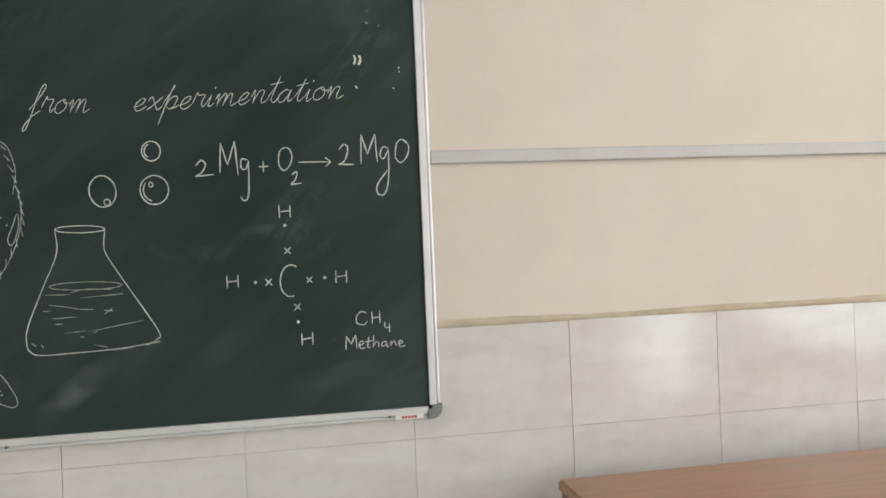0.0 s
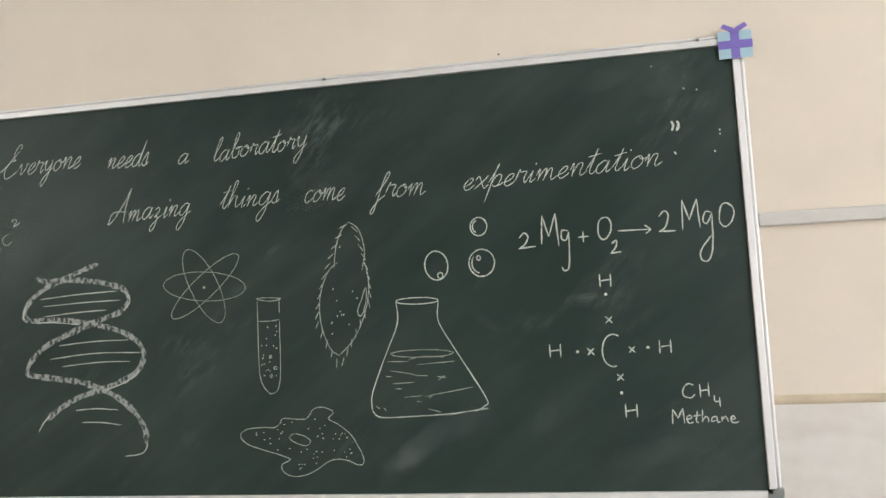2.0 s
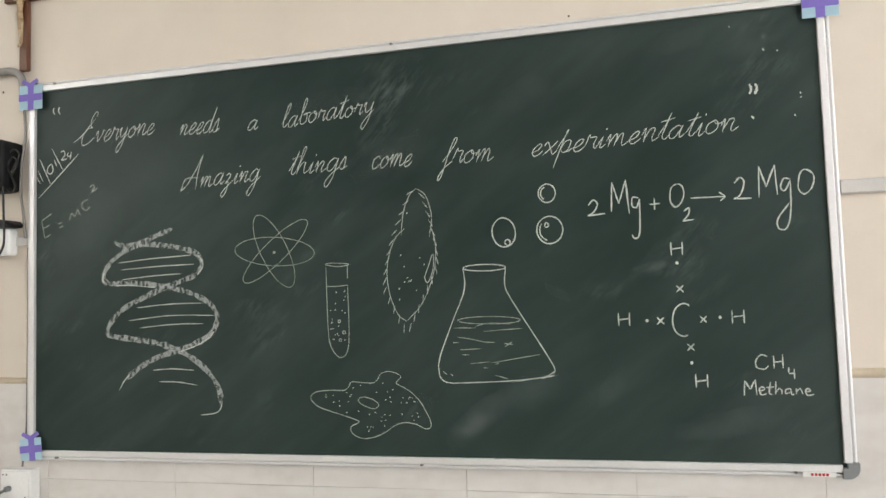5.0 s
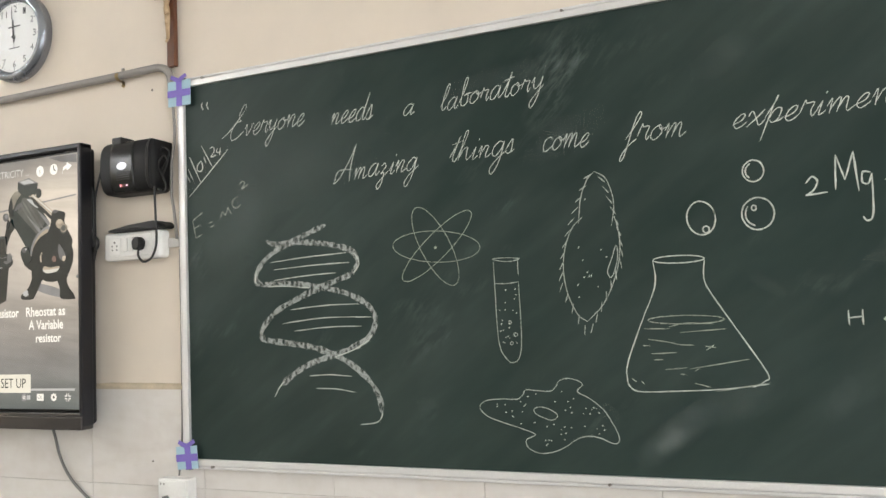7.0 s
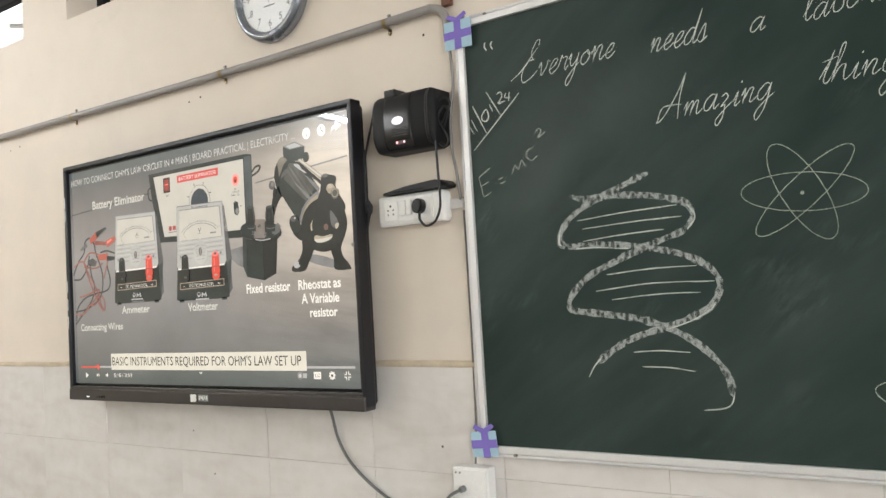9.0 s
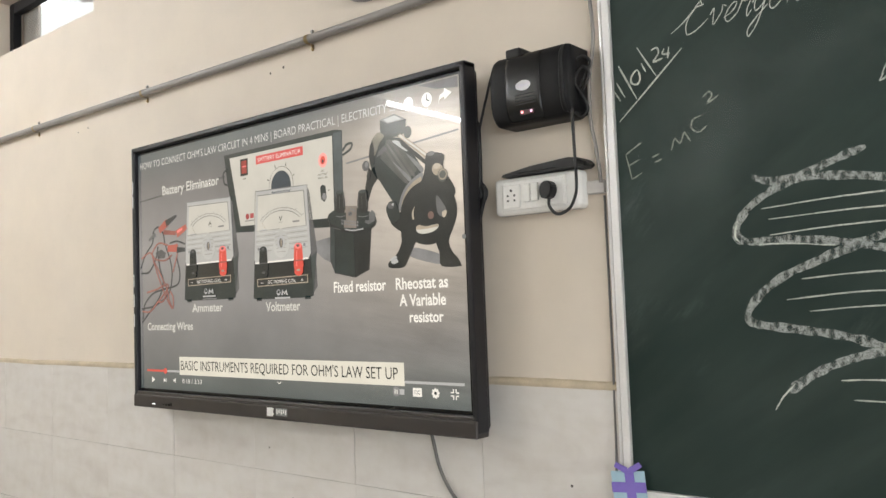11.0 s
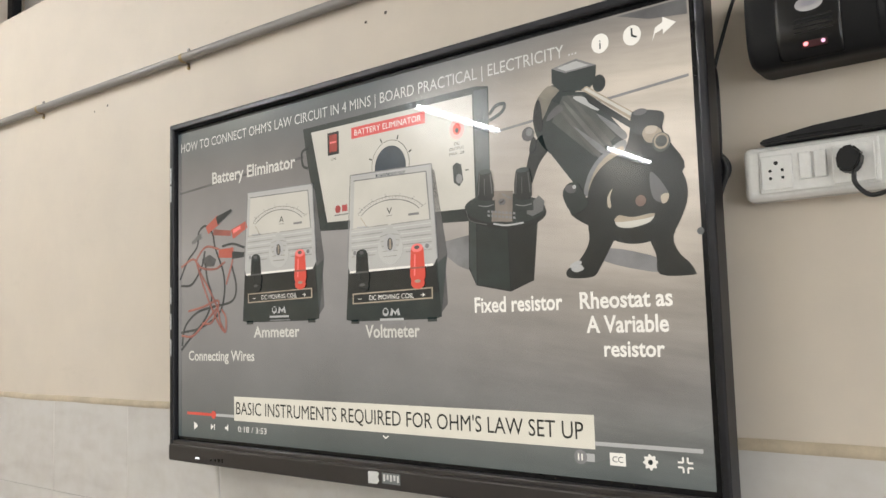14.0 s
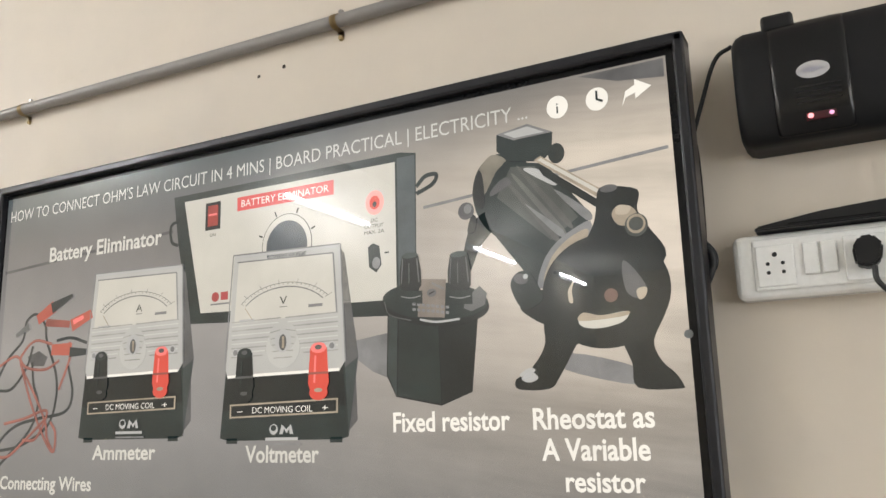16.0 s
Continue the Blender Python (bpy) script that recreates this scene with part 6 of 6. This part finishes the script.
part("indicator_lamp", disc(-2.370, 1.939, 0.0030, 0.0030, iy - 0.0006, 14), M_LEDPINK, ups)
for k in range(4):
    z = 1.957 + 0.007 * k
    part("rib", box(-2.41, -2.355, swell(z) - 0.0045, swell(z) - 0.001, z, z + 0.002), M_BLACK, ups)
bm = tube([(-2.490, -0.03, 2.085), (-2.515, -0.03, 2.069), (-2.539, -0.03, 2.008), (-2.561, -0.03, 1.94), (-2.566, -0.03, 1.899), (-2.565, -0.03, 1.80)], 0.0032)
part("left_cable", bm, M_CABLE, ups, smooth=True)
bm = tube([(-2.275, -0.06, 2.03), (-2.268, -0.055, 2.043), (-2.252, -0.05, 2.049), (-2.236, -0.05, 2.031), (-2.249, -0.052, 2.002), (-2.266, -0.052, 1.977), (-2.269, -0.052, 1.964), (-2.255, -0.055, 1.971), (-2.236, -0.058, 2.004), (-2.248, -0.06, 2.022), (-2.264, -0.062, 2.009),
           (-2.268, -0.064, 1.987), (-2.255, -0.062, 1.962), (-2.241, -0.06, 1.927), (-2.257, -0.058, 1.911), (-2.274, -0.06, 1.923)], 0.0035)
part("cable_loop", bm, M_CABLE, ups, smooth=True)

# ---------------------------------------------------------------- switchboard, plug and router
sw = thing("switch_board", (-2.383, 0, 1.705), "glossy white switch and socket board with a black plug", "socket board")
part("back_box", box(-2.516, -2.279, -0.046, -0.001, 1.709, 1.799, 0.012, 4), M_WHITE, sw)
front_plate = part("front_plate", box(-2.490, -2.312, -0.050, -0.044, 1.719, 1.790, 0.003, 2), M_WHITE, sw)
part("socket_plate", box(-2.486, -2.437, -0.0525, -0.049, 1.724, 1.780, 0.002, 2), M_WHITE, front_plate)
for dx, dz, r in ((0, 0.014, 0.0034), (-0.0095, 0.002, 0.0026), (0.0095, 0.002, 0.0026), (-0.0095, -0.010, 0.0026), (0.0095, -0.010, 0.0026)):
    part("pin_hole", cyl((-2.4615 + dx, -0.0522, 1.753 + dz), (-2.4615 + dx, -0.0530, 1.753 + dz), r, seg=12), M_INK, front_plate)
for x in (-2.417, -2.395):
    bm = box(x - 0.0095, x + 0.0095, -0.0555, -0.049, 1.736, 1.779, 0.002, 2)
    part("rocker", bm, M_WHITE, front_plate)
part("socket_plate", box(-2.378, -2.318, -0.0525, -0.049, 1.722, 1.782, 0.002, 2), M_WHITE, front_plate)
bm = bmesh.new()
prof = [(-0.017, -0.012), (-0.019, 0.008), (-0.010, 0.022), (0.006, 0.023), (0.017, 0.010), (0.014, -0.008), (0.004, -0.018), (-0.008, -0.018)]
for y0, y1, k in ((-0.052, -0.078, 1.0),):
    plate([(-2.349 + a, 1.753 + b) for a, b in prof], y0, bm, thick=0.028)
bmesh.ops.bevel(bm, geom=bm.edges[:], offset=0.003, segments=2, affect="EDGES")
part("plug", bm, M_BLACK, sw, "black three-pin plug")
part("plug_cord", tube([(-2.345, -0.072, 1.736), (-2.343, -0.074, 1.716), (-2.323, -0.075, 1.697), (-2.292, -0.075, 1.706), (-2.275, -0.074, 1.735), (-2.272, -0.072, 1.77), (-2.272, -0.075, 1.84), (-2.271, -0.078, 1.92), (-2.272, -0.07, 1.96)], 0.0036), M_CABLE, sw, smooth=True)
router = thing("router", (-2.37, 0, 1.797), "flat black router lying on the white socket board", "router")
bm = bmesh.new()
plate([(-2.484, 1.8002), (-2.268, 1.8002), (-2.260, 1.808), (-2.272, 1.821), (-2.30, 1.825), (-2.40, 1.818), (-2.480, 1.806)], -0.001, bm, thick=0.06)
bmesh.ops.bevel(bm, geom=bm.edges[:], offset=0.002, segments=2, affect="EDGES")
part("router_body", bm, M_BLACK, router)
part("antenna", cyl((-2.280, -0.058, 1.814), (-2.256, -0.058, 1.805), 0.007, 0.006, 12), M_BLACK, router)
part("maker_ridge", box(-2.44, -2.33, -0.0628, -0.0608, 1.8045, 1.806), M_GLOSSBLACK, router)

casing = thing("cable_casing", (-2.25, 0, 1.74), "short white pvc cable casing beside the socket board", "cable casing")
part("channel", box(-2.281, -2.236, -0.014, -0.001, 1.741, 1.771, 0.002), M_PVC, casing)
casing2 = thing("cable_casing", (1.6, 0, 1.77), "long off-white pvc cable casing along the cream wall", "cable casing")
part("channel", box(BX1 + 0.004, X1, -0.012, -0.0005, 1.7505, 1.7875, 0.002), M_PVC, casing2)
part("cover_strip", box(BX1 + 0.004, X1, -0.0155, -0.011, 1.7525, 1.7855, 0.002), M_PVC, casing2)

# cable coil hanging behind the display's edge
coil = thing("cable_coil", (-2.525, 0, 1.75), "coiled black cable hanging beside the display", "cable")
part("coil", tube([(-2.572, -0.040, 1.815), (-2.556, -0.045, 1.800), (-2.540, -0.045, 1.777), (-2.544, -0.045, 1.757), (-2.562, -0.04, 1.752), (-2.562, -0.045, 1.775), (-2.547, -0.05, 1.785), (-2.541, -0.05, 1.765), (-2.554, -0.045, 1.735), (-2.568, -0.04, 1.70)], 0.0050), M_CABLE, coil, smooth=True)
part("adapter", box(-2.566, -2.546, -0.055, -0.028, 1.755, 1.790, 0.008, 3), M_BLACK, coil)
part("tie", tube([(-2.559, -0.058, 1.79), (-2.552, -0.060, 1.805), (-2.553, -0.060, 1.82), (-2.562, -0.055, 1.822)], 0.0022, 8), M_WHITE, coil, "white cable tie", smooth=True)

# ---------------------------------------------------------------- lower junction box and display lead
jb = thing("junction_box", (-2.243, 0, 0.935), "white plastic junction box on the tiles", "junction box")
part("box_body", box(-2.300, -2.187, -0.052, -0.0085, 0.936, 1.034, 0.004, 2), M_WHITE, jb)
part("box_cover", box(-2.296, -2.191, -0.056, -0.051, 0.940, 1.030, 0.003, 2), M_WHITE, jb)
for x, z in ((-2.285, 1.019), (-2.202, 0.951), (-2.272, 1.019)):
    part("screw", cyl((x, -0.0555, z), (x, -0.0570, z), 0.0028, seg=10), M_STEEL, jb)
part("gland", cyl((-2.262, -0.055, 0.977), (-2.262, -0.070, 0.977), 0.009, seg=14), M_GREYPLASTIC, jb)
lead = thing("display_lead", (-2.5, 0, 0.9), "grey power lead sagging from display to junction box", "cable")
part("lead", tube([(-2.742, -0.055, 1.20), (-2.746, -0.035, 1.15), (-2.738, -0.022, 1.08), (-2.700, -0.018, 1.015), (-2.633, -0.016, 0.958), (-2.55, -0.016, 0.912), (-2.45, -0.018, 0.888), (-2.37, -0.030, 0.905), (-2.305, -0.060, 0.955), (-2.262, -0.070, 0.977)], 0.0046), M_GREYCABLE, lead, smooth=True)

# ---------------------------------------------------------------- paper gift cut-outs on the board's corners
def gift(x, z, w, h, turn, label, ribbon_shift=0.0):
    g = thing("gift_cutout", (x, -0.033, z), label, "paper decoration", "paper gifts on the board")
    c, s = math.cos(radians(turn)), math.sin(radians(turn))

    def tr(pts):
        return [(x + a * c - b * s, z + a * s + b * c) for a, b in pts]

    def quad(x0, x1, z0, z1):
        return tr([(x0, z0), (x1, z0), (x1, z1), (x0, z1)])
    part("card", plate(quad(-w / 2, w / 2, -h / 2, h / 2), -0.0342, thick=0.0012), M_BLUECARD, g, "pale blue card")
    r = 0.011
    part("ribbon", plate(quad(-r + ribbon_shift, r + ribbon_shift, -h / 2 - 0.001, h / 2 + 0.002), -0.0356, thick=0.0006), M_PURPLE, g, "violet paper strip")
    part("ribbon", plate(quad(-w / 2 - 0.001, w / 2 + 0.001, -r, r), -0.0364, thick=0.0006), M_PURPLE, g, "violet paper strip")
    for k in (-1, 1):
        bow = tr([(ribbon_shift - k * 0.004, h / 2 - 0.004), (ribbon_shift + k * 0.010, h / 2 - 0.004), (ribbon_shift + k * 0.034, h / 2 + 0.010), (ribbon_shift + k * 0.027, h / 2 + 0.020), (ribbon_shift + k * 0.002, h / 2 + 0.008)])
        part("bow", plate(bow, -0.0372 - 0.0006 * (k + 1), thick=0.0006), M_PURPLE, g)


gift(-2.206, 2.220, 0.088, 0.080, 0.0, "pale blue paper gift with violet ribbon on the board corner")
gift(0.155, 2.234, 0.085, 0.074, 0.0, "pale blue paper gift with violet ribbon on the upper frame corner")
gift(-2.200, 1.096, 0.079, 0.068, 5.0, "slightly tilted pale blue paper gift at the board's bottom corner", 0.004)

# ---------------------------------------------------------------- demonstration table
table = thing("demonstration_table", (1.25, -0.5, 0), "reddish brown laminate demonstration table by the tiled wall", "table")
part("table_top", box(0.462, 2.25, -0.86, -0.160, 0.868, 0.900, 0.004, 2), M_WOOD, table, "reddish brown laminate top")
part("edge_band", box(0.459, 2.253, -0.863, -0.157, 0.872, 0.893, 0.002, 1), M_WOOD, table)
for x in (0.50, 2.20):
    for y in (-0.81, -0.18):
        part("leg", box(x - 0.03, x + 0.03, y - 0.03, y + 0.03, 0, 0.868, 0.003, 1), M_WOODDARK, table)
for y in (-0.81, -0.18):
    part("rail", box(0.53, 2.17, y - 0.012, y + 0.012, 0.76, 0.868), M_WOODDARK, table)

# ---------------------------------------------------------------- nail holes and dabs on the wall
bm = bmesh.new()
for x, z, r in ((-3.40, 2.255, 0.004), (-3.336, 2.262, 0.0045), (-2.346, 2.259, 0.004), (-3.441, 1.072, 0.003), (-2.358, 1.075, 0.0035), (-3.336, 0.927, 0.003), (-4.64, 2.262, 0.003), (-4.56, 2.268, 0.004), (0.552, 2.274, 0.003), (0.572, 2.264, 0.0035), (-0.472, 2.288, 0.003)):
    cyl((x, -0.0005 if z > 1.3 else -0.0078, z), (x, -0.0015 if z > 1.3 else -0.0092, z), r, r * 0.6, 9, bm)
tagged(finish(bm, "nail_holes", M_SOIL), "small dark nail holes and specks in the wall", "wall marks", kind="stuff")

# ---------------------------------------------------------------- the single tiles of the dado
def tile_mesh(w, h):
    me = bpy.data.meshes.new("tile")
    bm = box(0, w, -0.0075, -0.0015, 0, h, 0.0007, 1)
    bm.to_mesh(me)
    bm.free()
    me.materials.append(M_TILE)
    return me


FULL = tile_mesh(PITCH - GAP, ROW - GAP)
trnd = random.Random(11)
k0 = math.ceil((X0 + 3.063) / PITCH)
k1 = math.floor((X1 + 3.063) / PITCH)
for row in range(4):
    for k in range(k0, k1):
        t = new("tile", FULL)
        t.parent = dado
        t.location = (-3.063 + k * PITCH + GAP / 2, trnd.uniform(-0.0006, 0.0006), 0.1 + row * ROW + GAP / 2)
        t.rotation_euler = (trnd.uniform(-0.002, 0.002), trnd.uniform(-0.0015, 0.0015), trnd.uniform(-0.002, 0.002))
for x, w in ((X0, -3.063 + k0 * PITCH - X0 - GAP / 2), (-3.063 + k1 * PITCH + GAP / 2, X1 + 3.063 - k1 * PITCH - GAP / 2)):
    me = tile_mesh(w, ROW - GAP)
    for row in range(4):
        t = new("tile", me)
        t.parent, t.location = dado, (x, 0, 0.1 + row * ROW + GAP / 2)
